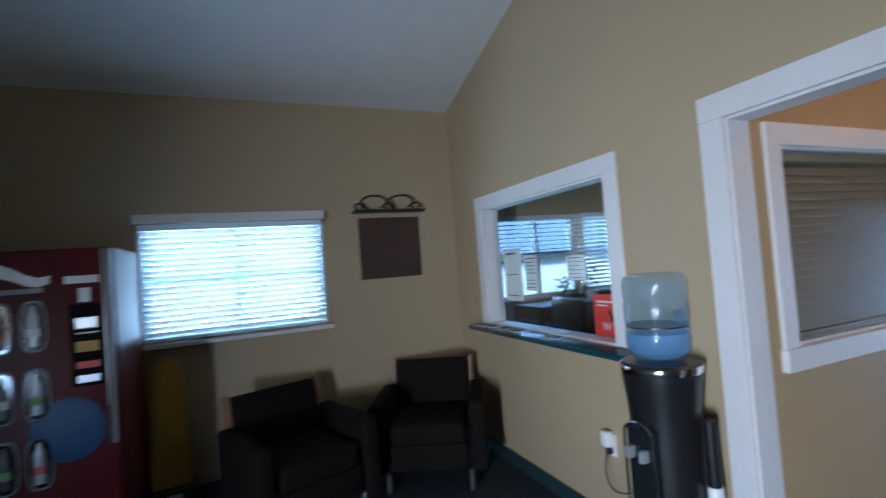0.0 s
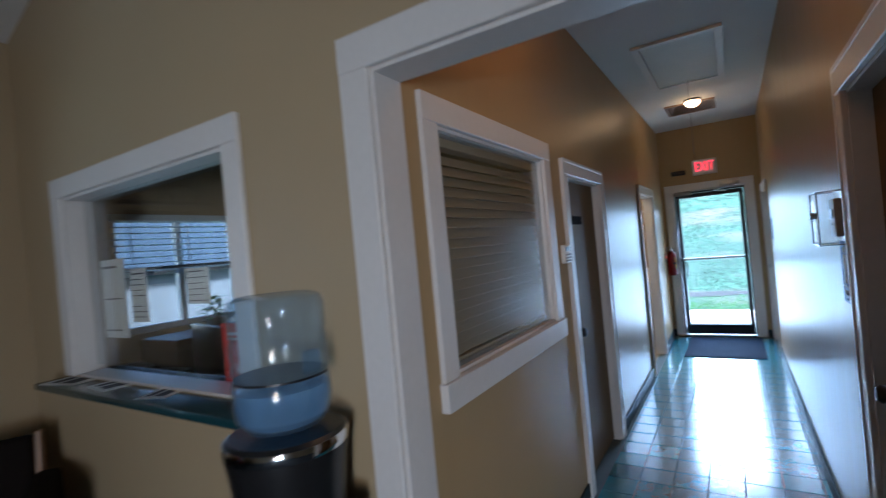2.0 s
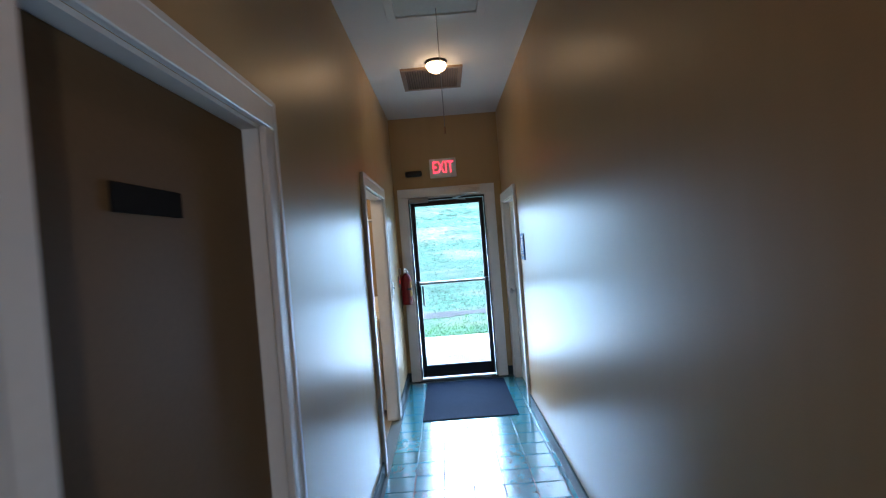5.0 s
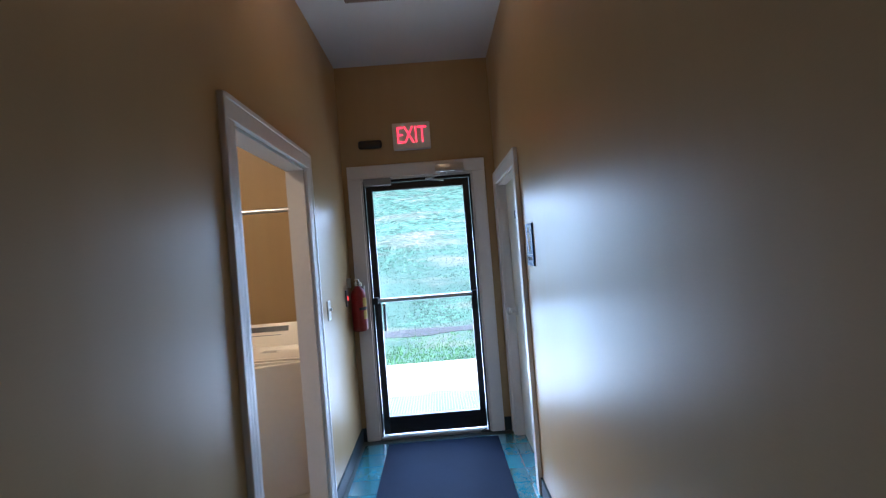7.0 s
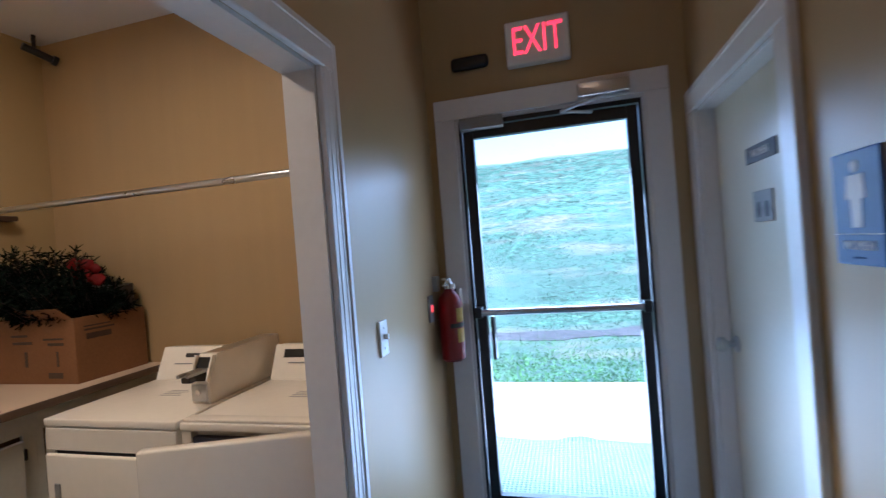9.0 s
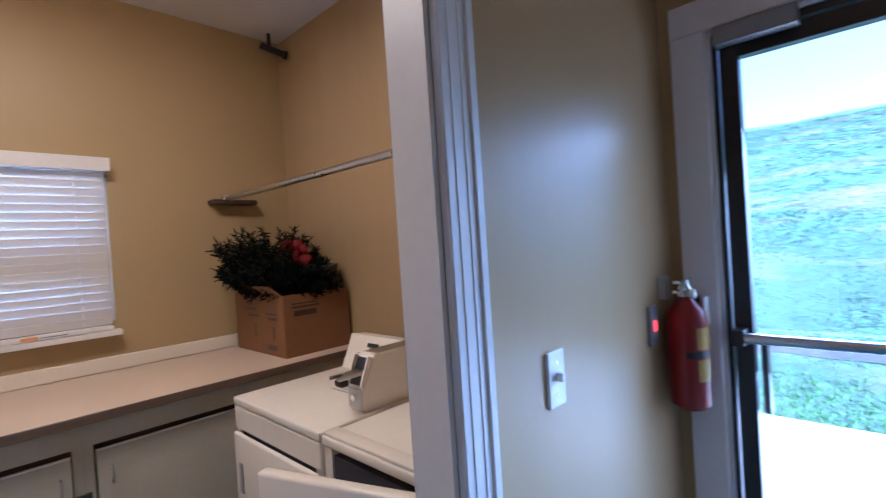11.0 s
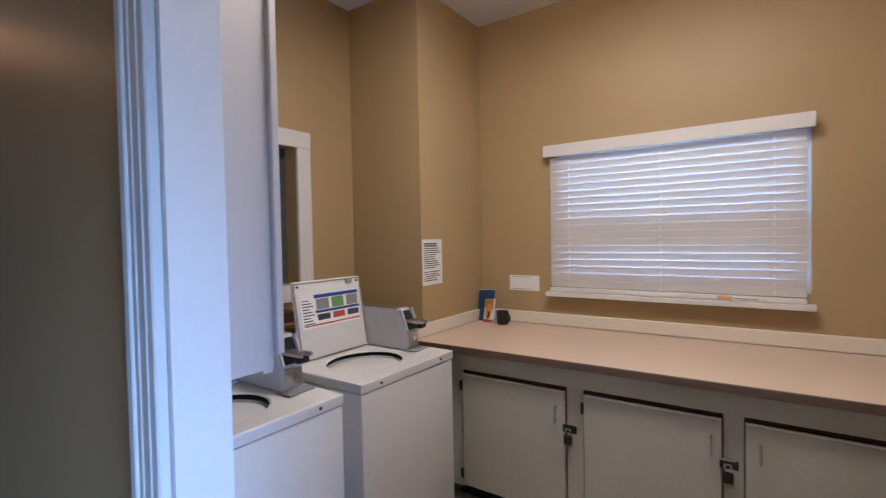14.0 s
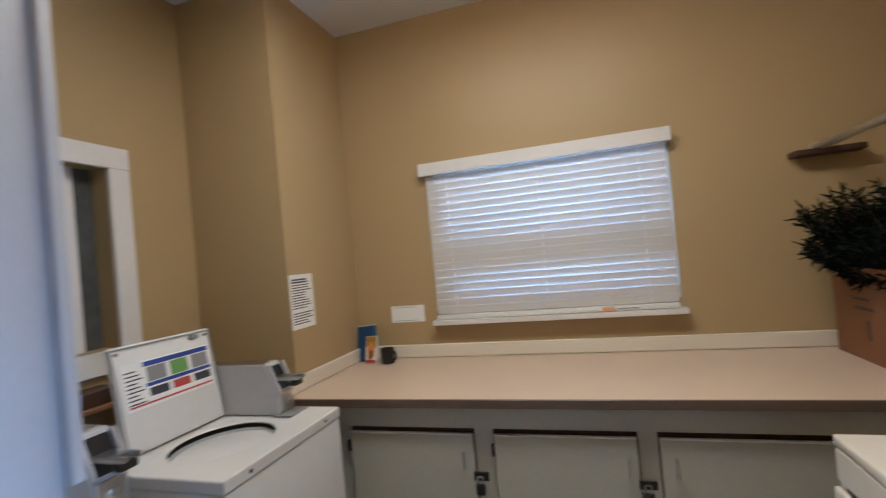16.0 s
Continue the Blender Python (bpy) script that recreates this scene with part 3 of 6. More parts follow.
def grass_sheet(verts, faces, mat, label):
    me = bpy.data.meshes.new("grass")
    me.from_pydata(verts, [], faces)
    me.materials.append(mat)
    tagged(new("grass", me), label, "grass", kind="stuff")


def build_blades():
    rng = random.Random(5)
    lawn, hill = ([], []), ([], [])
    for i in range(26000):
        x = 11.1 + 9 * rng.random() ** 1.7
        y = 1.0 + (x - 6.5) * rng.uniform(-0.42, 0.34)
        if 13.35 < x < 13.7 and rng.random() < 0.6:
            continue
        z = slope(x, y) - 0.01
        s = 0.35 + 0.045 * (x - 11)
        a, h, w = rng.uniform(0, 6.28), rng.uniform(0.04, 0.09) * s + 0.012, 0.012 * s + 0.005
        dx, dy = math.cos(a) * w, math.sin(a) * w
        verts, faces = lawn if x < 13.52 else hill
        n = len(verts)
        verts += [(x - dx, y - dy, z), (x + dx, y + dy, z), (x + rng.uniform(-0.5, 0.5) * h, y + rng.uniform(-0.5, 0.5) * h, z + h)]
        faces.append((n, n + 1, n + 2))
    verts, faces = hill
    for i in range(26000):
        x = 13.95 + 34 * rng.random() ** 1.5
        y = 1.0 + (x - 6.5) * rng.uniform(-0.4, 0.32)
        z = slope(x, y) - 0.015
        far = x - 13
        h, w = rng.uniform(0.01, 0.045) + 0.0035 * far * rng.random(), rng.uniform(0.02, 0.09) + 0.012 * far * rng.random()
        n = len(verts)
        verts += [(x, y - w, z - 0.02), (x, y + w, z - 0.02), (x + 0.04, y + w * rng.uniform(0.2, 0.8), z + h), (x + 0.04, y - w * rng.uniform(0.2, 0.8), z + h * rng.uniform(0.5, 1))]
        faces.append((n, n + 1, n + 2, n + 3))
    # near grass is greener and brighter than the slope's
    grass_sheet(*lawn, NEAR_BLADE, "bright green mown lawn beside the concrete pad")
    grass_sheet(*hill, BLADE, "coarse blue-green grass on the slope")


build_blades()
far_edge = [(9.7 + 0.018 * math.sin(k * 0.9) + (0.05 if k in (9, 10) else 0), 0.1 + 2.0 * k / 20) for k in range(21)]
outdoor_mat = thing("outdoor_mat", label="pale teal woven mat with a wavy edge on the concrete", category="mat")
part("weave", prism([(XE + 0.2, 2.1), (XE + 0.2, 0.1)] + far_edge, "z", -0.03, -0.016), WOVEN_MAT, outdoor_mat)
cords = bmesh.new()
for k in range(76):
    y = 0.113 + 0.0262 * k
    i = min(19, int((y - 0.1) / 0.1))
    f = (y - 0.1) / 0.1 - i
    tube(cords, (XE + 0.205, y, -0.016), (far_edge[i][0] * (1 - f) + far_edge[i + 1][0] * f - 0.008, y, -0.016), 0.0065, 4)
x = XE + 0.22
while x < 9.67:
    tube(cords, (x, 0.11, -0.0155), (x, 2.09, -0.0155), 0.0055, 4)
    x += 0.0262
part("cords", cords, WOVEN_CORD, outdoor_mat, "pale raised crossing cords")
hem = bmesh.new()
for a, b in zip(far_edge, far_edge[1:]):
    tube(hem, (*a, -0.018), (*b, -0.018), 0.006, 6)
part("hem", hem, GREY_PLASTIC, outdoor_mat, "dark stitched hem")
# pale and dark building shapes added to set the brightness behind the north windows
house = thing("pale_backdrop", (-4, 12, 0), label="pale building shape added for brightness behind the lobby window", category="building")
part("wall", boxes((-9, 8, 0, 0.3, -0.2, 3.4)), BACKDROP_PALE, house)
part("roof", prism([(-0.5, 3.4), (2.5, 4.5), (2.5, 4.6), (-0.5, 3.5)], "x", -9.3, 8.3), BACKDROP_DARK, house)
shed = thing("dark_backdrop", (10, 12, 0), label="low grey and dark shape added to dim the office windows", category="building")
part("wall", boxes((-5.5, 6, 0, 0.3, -0.2, 1.62)), BACKDROP_GREY, shed)
part("roof", prism([(-0.3, 1.6), (3.5, 4.3), (3.5, 4.4), (-0.3, 1.7)], "x", -5.7, 6.2), BACKDROP_DARK, shed)

# ---- blinds ----


def blind(name, axis, face, out, a0, a1, z0, z1, pitch, tilt, mat, label, head=True, valance=0.0, depth=0.05, cords=3, rail=True, dashed=False):
    """Horizontal blinds: a head rail, slats that share one mesh, ladder cords and a bottom rail."""
    mid = (a0 + a1) / 2
    at = (mid, face + out * depth / 2, z0) if axis == "x" else (face + out * depth / 2, mid, z0)
    root = thing(name, at, 0 if axis == "x" else 90, label, "blinds")
    half, sgn = (a1 - a0) / 2, out if axis == "x" else -out
    me = mesh_of("slat", soft_box(-half, half, -0.024, 0.024, -0.0013, 0.0013, 0.001, 1), mat)
    n = int((z1 - z0 - 0.06) / pitch)
    rng = random.Random(len(name))
    for i in range(n):
        s = new("slat", me)
        s.parent = root
        s.matrix_basis = pose(0, 0, 0.03 + pitch * (i + 0.5), tilt * sgn + rng.uniform(-0.7, 0.7), rng.uniform(-0.04, 0.04), 0)
    if head:
        part("head_rail", soft_box(-half - 0.008, half + 0.008, -0.028, 0.028, z1 - z0 - 0.045, z1 - z0, 0.004), mat, root)
    if valance:
        part("valance", soft_box(-half - 0.03, half + 0.03, min(sgn * 0.03, sgn * 0.045), max(sgn * 0.03, sgn * 0.045), z1 - z0 - 0.06, z1 - z0 + 0.012, 0.003), TRIM, root, "white valance board")
    if rail:
        bar = part("bottom_rail", soft_box(-half, half, -0.024, 0.024, 0, 0.024, 0.004), mat, root)
        if dashed:
            for x in (-half * 0.86, -half * 0.42, 0.02, half * 0.36, half * 0.87):
                part("rail_plug", tube(bmesh.new(), (x, sgn * 0.022, 0.013), (x, sgn * 0.027, 0.013), 0.006, 10), WHITE_PLASTIC, bar, "", True)
            part("warning_sticker", boxes((half * 0.42, half * 0.52, sgn * 0.0245 - 0.0006, sgn * 0.0245 + 0.0006, 0.004, 0.02)), ORANGE_INK, bar, "small orange warning sticker")
            part("warning_text", boxes((half * 0.53, half * 0.7, sgn * 0.0245 - 0.0006, sgn * 0.0245 + 0.0006, 0.009, 0.013)), GREY_PLASTIC, bar, "tiny unreadable text")
    for i in range(cords):
        x = -half + (a1 - a0) * (0.1 + 0.8 * i / max(1, cords - 1))
        if dashed:
            tagged(part("ladder_cord", boxes(*[(x - 0.0035, x + 0.0035, sgn * 0.026 - 0.0012, sgn * 0.026 + 0.0012, 0.03 + pitch * k + 0.004, 0.03 + pitch * k + 0.026) for k in range(n)]), PAPER, root), kind="stuff")
            continue
        part("ladder_cord", boxes((x - 0.0035, x + 0.0035, sgn * 0.026 - 0.0012, sgn * 0.026 + 0.0012, 0.01, z1 - z0 - 0.03)), PAPER, root)
    return root


def window(name, axis, t0, t1, a0, a1, z0, z1, label, mullion=True, mid_rail=0.016, rail_z=None, f=0.04):
    """A white sash window in a wall's thickness."""
    root = thing(name, label=label, category="window", kind="structure")
    m = (t0 + t1) / 2

    def piece(nm, p0, p1, q0, q1, d, mat):
        lo, hi = m - d, m + d
        return fixed(nm, boxes((p0, p1, lo, hi, q0, q1)) if axis == "x" else boxes((lo, hi, p0, p1, q0, q1)), mat, root)

    rail_z = rail_z or (z0 + z1) / 2
    piece("window_frame", a0, a0 + f, z0, z1, 0.03, TRIM)
    piece("window_frame", a1 - f, a1, z0, z1, 0.03, TRIM)
    piece("window_frame", a0 + f, a1 - f, z1 - f, z1, 0.03, TRIM)
    piece("window_frame", a0 + f, a1 - f, z0, z0 + f, 0.03, TRIM)
    if mullion:
        piece("mullion", (a0 + a1) / 2 - 0.02, (a0 + a1) / 2 + 0.02, z0 + f, z1 - f, 0.024, TRIM)
    if mid_rail:
        piece("meeting_rail", a0 + f, a1 - f, rail_z - mid_rail, rail_z + mid_rail, 0.02, TRIM)
    g = piece("pane", a0 + f, a1 - f, z0 + f, z1 - f, 0.003, GLASS)
    g.visible_shadow = False
    return root


window("window_lobby", "x", NW + 0.06, NW + 0.14, -0.28, 0.97, 1.17, 2.0, "white framed lobby window")
blind("window_blind", "x", NW, -1, -0.285, 0.985, 1.165, 2.0, 0.04, 42, BLIND_LIT, "white horizontal blinds glowing with daylight, half open")
casing("trim_lobby_window", "x", NW, -1, -0.28, 0.97, 1.17, 2.0, 0.03, "white head trim of the lobby window", depth=0.012)
solid("head_board_lobby_window", soft_box(-0.32, 1.01, NW - 0.065, NW, 2.005, 2.075, 0.004), TRIM, "white head board above the lobby blinds", "trim", kind="structure")
solid("sill_lobby_window", soft_box(-0.36, 1.03, NW - 0.09, NW, 1.12, 1.15, 0.004), TRIM, "white sill under the lobby blinds", "sill", kind="structure")
window("window_office", "x", NW + 0.06, NW + 0.14, 2.66, 3.6, 1.15, 1.97, "white framed office window")
window("window_office_2", "x", NW + 0.06, NW + 0.14, 3.68, 4.6, 1.15, 1.98, "white framed office window")
blind("window_blind", "x", NW, -1, 2.64, 3.62, 1.58, 1.97, 0.042, 5, BLIND_LIT, "white horizontal blinds, pulled half up, slats open")
blind("window_blind", "x", NW, -1, 3.66, 4.62, 1.15, 1.98, 0.042, 28, BLIND_LIT, "white horizontal blinds glowing with daylight")
window("window_laundry", "x", LN + 0.02, LN + 0.08, 6.22, 7.5, 1.13, 1.94, "white framed laundry window with a deep middle rail", mullion=False, mid_rail=0.085, rail_z=1.43, f=0.06)
blind("window_blind", "x", LN, -1, 6.185, 7.482, 1.085, 1.99, 0.0425, 71, BLIND_WHITE, "white horizontal blinds, nearly closed, with valance", valance=0.075, dashed=True)
solid("sill_laundry_window", soft_box(6.165, 7.515, LN - 0.075, LN, 1.055, 1.083, 0.003), TRIM, "white sill under the laundry blinds", "sill", kind="structure")
p = solid("window_hall_glass", boxes((2.517, 3.538, HN + 0.016, HN + 0.021, 1.117, 1.948)), GLASS, "glass pane of the inner window", "window", kind="structure")
p.visible_shadow = False
blind("window_blind", "x", HN + 0.08, -1, 2.532, 3.523, 1.12, 1.947, 0.0385, -57, BLIND_TAN, "tan horizontal blinds, closed, behind an inner window", cords=0)
sash = thing("sash_hall_window", (3.03, HN + 0.03, 1.12), label="dark metal sash of the inner window", category="window", kind="structure")
for q in ((2.517, 2.531, 1.117, 1.948), (3.524, 3.538, 1.117, 1.948), (2.531, 3.524, 1.117, 1.131), (2.531, 3.524, 1.934, 1.948)):
    fixed("window_frame", boxes((q[0], q[1], HN + 0.022, HN + 0.088, q[2], q[3])), SASH_GREY, sash)
p = solid("window_service_glass", boxes((SX + 0.085, SX + 0.091, 2.357, 3.733, 1.1, 1.968)), GLASS, "clear glass of the service window", "window", kind="structure")
p.visible_shadow = False
solid("window_laundry_west", boxes((5.01, 5.016, 2.25, 3.03, 1.19, 1.97)), GREY_GLASS, "dark grey glass of a window in the laundry wall", "window", kind="structure")

# ---- doors ----


def flush_door(name, x0, x1, z1, y0, y1, mat, label, plates, knob_x, out):
    root = thing(name, label=label, category="door", kind="structure")
    fixed("leaf", soft_box(x0, x1, y0, y1, 0.01, z1, 0.003, 1), mat, root)
    face = y1 if out > 0 else y0
    knob = lathe([(0.032, 0), (0.032, 0.008), (0.012, 0.012), (0.012, 0.035), (0.027, 0.045), (0.03, 0.06), (0.02, 0.072), (0.004, 0.075)], 20)
    bmesh.ops.transform(knob, matrix=Matrix.Translation((knob_x, face, 0.95)) @ Matrix.Rotation(radians(-90 * out), 4, "X"), verts=knob.verts[:])
    fixed("door_handle", knob, STEEL if mat is CREAM_DOOR else DARK_METAL, root, "metal door knob", True)
    for a0, a1, q0, q1, mt, text in plates:
        lo, hi = sorted((face, face + out * 0.005))
        pl = fixed("name_plate", soft_box(a0, a1, lo, hi, q0, q1, 0.0015, 1), mt, root, "dark plate on the door")
        if text:
            lettering("letters", text, (q1 - q0) * 0.62, PAPER, root, pose((a0 + a1) / 2, face + out * 0.0062, (q0 + q1) / 2, 90, 0, 180 if out > 0 else 0), 0.0006)
    return root


flush_door("door_office", 3.963, 4.752, 1.902, HN + 0.045, HN + 0.085, TAN_DOOR, "flush tan office door, closed, with a dark name plate", [(4.17, 4.39, 1.62, 1.675, DARK_PLATE, "")], 4.03, -1)
flush_door("door_men", 2.423, 3.192, 1.925, HS - 0.1, HS - 0.06, TAN_DOOR, "flush brown washroom door, closed, with dark plates", [(2.7, 2.915, 1.695, 1.757, DARK_PLATE, "MEN"), (2.74, 2.857, 1.49, 1.582, DARK_PLATE, "")], 3.12, 1)
door_women = flush_door("door_women", 7.673, 8.427, 1.892, HS - 0.1, HS - 0.055, CREAM_DOOR, "flush cream washroom door, closed, with small plates", [(7.87, 8.11, 1.615, 1.67, PLATE_GREY, "WOMEN"), (7.92, 8.07, 1.42, 1.52, GREY_PLASTIC, "")], 8.35, 1)

for w in (-0.032, 0.032):
    figure = [(-0.012 + w, 1.435), (0.012 + w, 1.435), (0.02 + w, 1.46), (0.009 + w, 1.485), (-0.009 + w, 1.485), (-0.02 + w, 1.46)]
    fixed("plate_figure", prism([(7.995 + x, z) for x, z in figure], "y", HS - 0.0505, HS - 0.049), INK, door_women, "dark pictogram figure")


def exit_door():
    root = thing("door_exit", (XE + 0.05, 1.07, 0), label="dark bronze aluminium glazed exit door with a push bar", category="door", kind="structure")
    x0, x1, y0, y1 = XE + 0.02, XE + 0.065, 0.665, 1.475
    fixed("frame", boxes((XE + 0.01, XE + 0.1, 0.648, 0.66, 0, 2.02), (XE + 0.01, XE + 0.1, 1.48, 1.492, 0, 2.02), (XE + 0.01, XE + 0.1, 0.66, 1.48, 2.0, 2.02)), BRONZE, root)
    fixed("reveal", boxes((XE, XE + 0.16, 0.635, 0.647, 0, 2.035), (XE, XE + 0.16, 1.493, 1.505, 0, 2.035), (XE, XE + 0.16, 0.647, 1.493, 2.021, 2.035)), TRIM, root)
    fixed("stile", soft_box(x0, x1, y0, 0.712, 0.03, 1.995, 0.003, 1), BRONZE, root)
    fixed("stile", soft_box(x0, x1, 1.425, y1, 0.03, 1.995, 0.003, 1), BRONZE, root)
    fixed("top_rail", soft_box(x0, x1, 0.712, 1.425, 1.94, 1.995, 0.003, 1), BRONZE, root)
    fixed("bottom_rail", soft_box(x0, x1, 0.712, 1.425, 0.03, 0.165, 0.003, 1), BRONZE, root)
    g = fixed("pane", boxes((x0 + 0.018, x0 + 0.024, 0.712, 1.425, 0.165, 1.94)), GLASS, root)
    g.visible_shadow = False
    bar = tube(bmesh.new(), (x0 - 0.05, 0.69, 1.085), (x0 - 0.05, 1.455, 1.085), 0.016)
    fixed("push_bar", bar, STEEL, root, "steel push bar", True)
    for y in (0.69, 1.455):
        fixed("bar_bracket", soft_box(x0 - 0.068, x0, y - 0.018, y + 0.018, 1.06, 1.11, 0.004), BRONZE, root)
    fixed("closer_body", soft_box(XE - 0.075, XE - 0.025, 0.7, 0.92, 2.04, 2.1, 0.006), STEEL, root, "silver door closer", True)
    arm = tube(bmesh.new(), (XE - 0.05, 0.83, 2.035), (XE - 0.02, 1.0, 2.0), 0.008)
    tube(arm, (XE - 0.02, 1.0, 2.0), (XE + 0.01, 0.86, 1.985), 0.008)
    fixed("closer_arm", arm, STEEL, root)
    fixed("strike_box", soft_box(XE - 0.035, XE + 0.02, 1.27, 1.48, 1.975, 2.03, 0.004), GREY_PLASTIC, root, "grey sensor box")
    fixed("lock_cylinder", lathe([(0.018, 0), (0.018, 0.01), (0.01, 0.014), (0.004, 0.015)], 16), STEEL, root).matrix_basis = Matrix.Translation((x0 - root.location.x, 1.447 - 1.07, 0.8)) @ Matrix.Rotation(radians(-90), 4, "Y")
    fixed("outer_pull", soft_box(x1 + 0.004, x1 + 0.05, 1.398, 1.418, 0.83, 1.05, 0.005), BRONZE, root, "dark outer pull")
    fixed("threshold", soft_box(XE - 0.02, XE + 0.16, 0.647, 1.493, 0, 0.02, 0.004), STEEL, root)
    return root


exit_door()

# ---- corridor things ----


def exit_sign():
    root = thing("exit_sign", (XE, 1.08, 2.23), label="white lit exit sign with red letters above the door", category="sign")
    fixed("housing", soft_box(XE - 0.05, XE, 0.935, 1.225, 2.235, 2.44, 0.008), WHITE_PLASTIC, root)
    lettering("letters", "EXIT", 0.185, EXIT_RED, root, pose(-0.051, 0, 0.108, 90, 0, -90), 0.001, 0.62)
    return root


exit_sign()
tagged(solid("emergency_light", soft_box(XE - 0.035, XE, 1.315, 1.5, 2.265, 2.33, 0.02, 3), BLACK, smooth=True), "small black bar-shaped sensor beside the exit sign", "sensor")
tagged(solid("door_mat", soft_box(7.36, 8.44, 0.6, 1.43, -0.001, 0.009, 0.004, 1), RUBBER_MAT), "dark blue ribbed door mat on teal tiles", "mat")


def extinguisher():
    root = thing("fire_extinguisher", (8.44, 1.572, 0.88), label="red fire extinguisher with yellow label on a wall hook", category="extinguisher")
    part("cylinder", lathe([(0.045, 0), (0.057, 0.012), (0.058, 0.26), (0.05, 0.3), (0.028, 0.325), (0.02, 0.34)], 28), RED, root, "red steel cylinder", True)
    def patch(r, a0, a1, z0, z1):
        bm = bmesh.new()
        ring = [[bm.verts.new((r * math.cos(radians(a0 + (a1 - a0) * k / 10)), r * math.sin(radians(a0 + (a1 - a0) * k / 10)), z)) for k in range(11)] for z in (z0, z1)]
        for k in range(10):
            bm.faces.new((ring[0][k], ring[0][k + 1], ring[1][k + 1], ring[1][k]))
        return bm

    part("label", patch(0.0588, 222, 290, 0.185, 0.25), YELLOW, root, "yellow instruction label")
    part("label", patch(0.0588, 222, 290, 0.09, 0.155), YELLOW, root, "yellow instruction label")
    part("label_band", patch(0.0588, 190, 300, 0.16, 0.18), BLACK, root, "black printed label")
    part("valve", lathe([(0.02, 0.335), (0.022, 0.36), (0.014, 0.375), (0.014, 0.39)], 18), CHROME, root, "", True)
    part("lever", boxes((-0.075, 0.03, -0.009, 0.009, 0.385, 0.394), (-0.085, 0.02, -0.009, 0.009, 0.358, 0.366)), CHROME, root)
    hose = tube(bmesh.new(), (0.02, 0, 0.365), (0.066, -0.012, 0.33), 0.009)
    tube(hose, (0.066, -0.012, 0.33), (0.07, -0.014, 0.14), 0.009)
    part("hose", hose, BLACK, root, "", True)
    part("gauge", lathe([(0.014, 0.0), (0.014, 0.012)], 16), PAPER, root).matrix_basis = Matrix.Translation((-0.02, -0.022, 0.35)) @ Matrix.Rotation(radians(90), 4, "X")
    part("hook", boxes((-0.02, 0.02, 0.05, 0.085, 0.33, 0.4)), STEEL, root)
    part("tag", boxes((0.045, 0.11, -0.04, -0.038, 0.24, 0.33)), PAPER, root, "paper inspection tag")
    return root


extinguisher()


def switch_plate(name, x, z, label, lit=False):
    root = thing(name, (x, HN, z), label=label, category="switch")
    if lit:
        part("plate", soft_box(-0.03, 0.03, -0.012, 0, -0.06, 0.06, 0.003), GREY_PLASTIC, root)
        part("indicator", soft_box(-0.011, 0.011, -0.016, -0.012, -0.016, 0.016, 0.002), RED_LED, root, "glowing red indicator")
    else:
        part("plate", soft_box(-0.033, 0.033, -0.008, 0, -0.06, 0.06, 0.003), WHITE_PLASTIC, root)
        part("toggle", soft_box(-0.006, 0.006, -0.024, -0.008, -0.004, 0.014, 0.002), WHITE_PLASTIC, root)
        for s in (-0.035, 0.035):
            part("screw", tube(bmesh.new(), (0, -0.0095, s), (0, -0.007, s), 0.004, 8), STEEL, root)
    return root


switch_plate("light_switch", 7.775, 1.125, "white toggle light switch plate on the corridor wall")
switch_plate("alarm_switch", 8.345, 1.14, "small grey alarm station with a red light", True)


def keypad():
    root = thing("alarm_keypad", (3.806, HN, 1.445), label="white alarm keypad with dark display beside the office door", category="keypad")
    part("case", soft_box(-0.062, 0.062, -0.026, 0, -0.052, 0.052, 0.008), WHITE_PLASTIC, root, "", True)
    part("display", soft_box(-0.046, 0.034, -0.029, -0.026, 0.016, 0.04, 0.001, 1), BLACK, root, "dark display")
    for r in range(3):
        for c in range(4):
            x, z = -0.042 + 0.026 * c, -0.004 - 0.017 * r
            part("key", soft_box(x - 0.01, x + 0.01, -0.03, -0.026, z - 0.005, z + 0.005, 0.001, 1), GREY_PLASTIC, root)
    return root


keypad()


def pictogram_sign(x0, x1, z0, z1, text, label):
    root = thing("washroom_sign", ((x0 + x1) / 2, HS, z0), 180, label, "sign")
    w, h = (x1 - x0) / 2, z1 - z0
    part("plate", soft_box(-w, w, -0.008, 0, 0, h, 0.003), BLUE_SIGN, root)
    part("divider", boxes((-w * 0.96, w * 0.96, -0.0095, -0.0075, h * 0.27, h * 0.277)), PAPER, root)
    head = tube(bmesh.new(), (0, -0.0095, h * 0.86), (0, -0.007, h * 0.86), 0.012, 16)
    part("figure_head", head, PAPER, root, "white pictogram head")
    body = [(-0.026, h * 0.79), (0.026, h * 0.79), (0.03, h * 0.58), (0.018, h * 0.58), (0.016, h * 0.33), (-0.016, h * 0.33), (-0.018, h * 0.58), (-0.03, h * 0.58)]
    part("figure_body", prism(body, "y", -0.0095, -0.007), PAPER, root, "white pictogram body")
    lettering("letters", text, 0.026, PAPER, root, pose(0, -0.009, h * 0.17, 90, 0, 0), 0.001)
    part("raised_dots", boxes(*[(-0.02 + 0.008 * i, -0.017 + 0.008 * i, -0.0095, -0.0075, h * 0.06, h * 0.075) for i in range(5)]), BLUE_SIGN, root)
    return root


pictogram_sign(3.37, 3.525, 1.19, 1.425, "MEN", "blue washroom sign with a white pictogram on the wall")
pictogram_sign(7.3, 7.46, 1.32, 1.545, "WOMEN", "pale-lit blue washroom sign with a white pictogram")


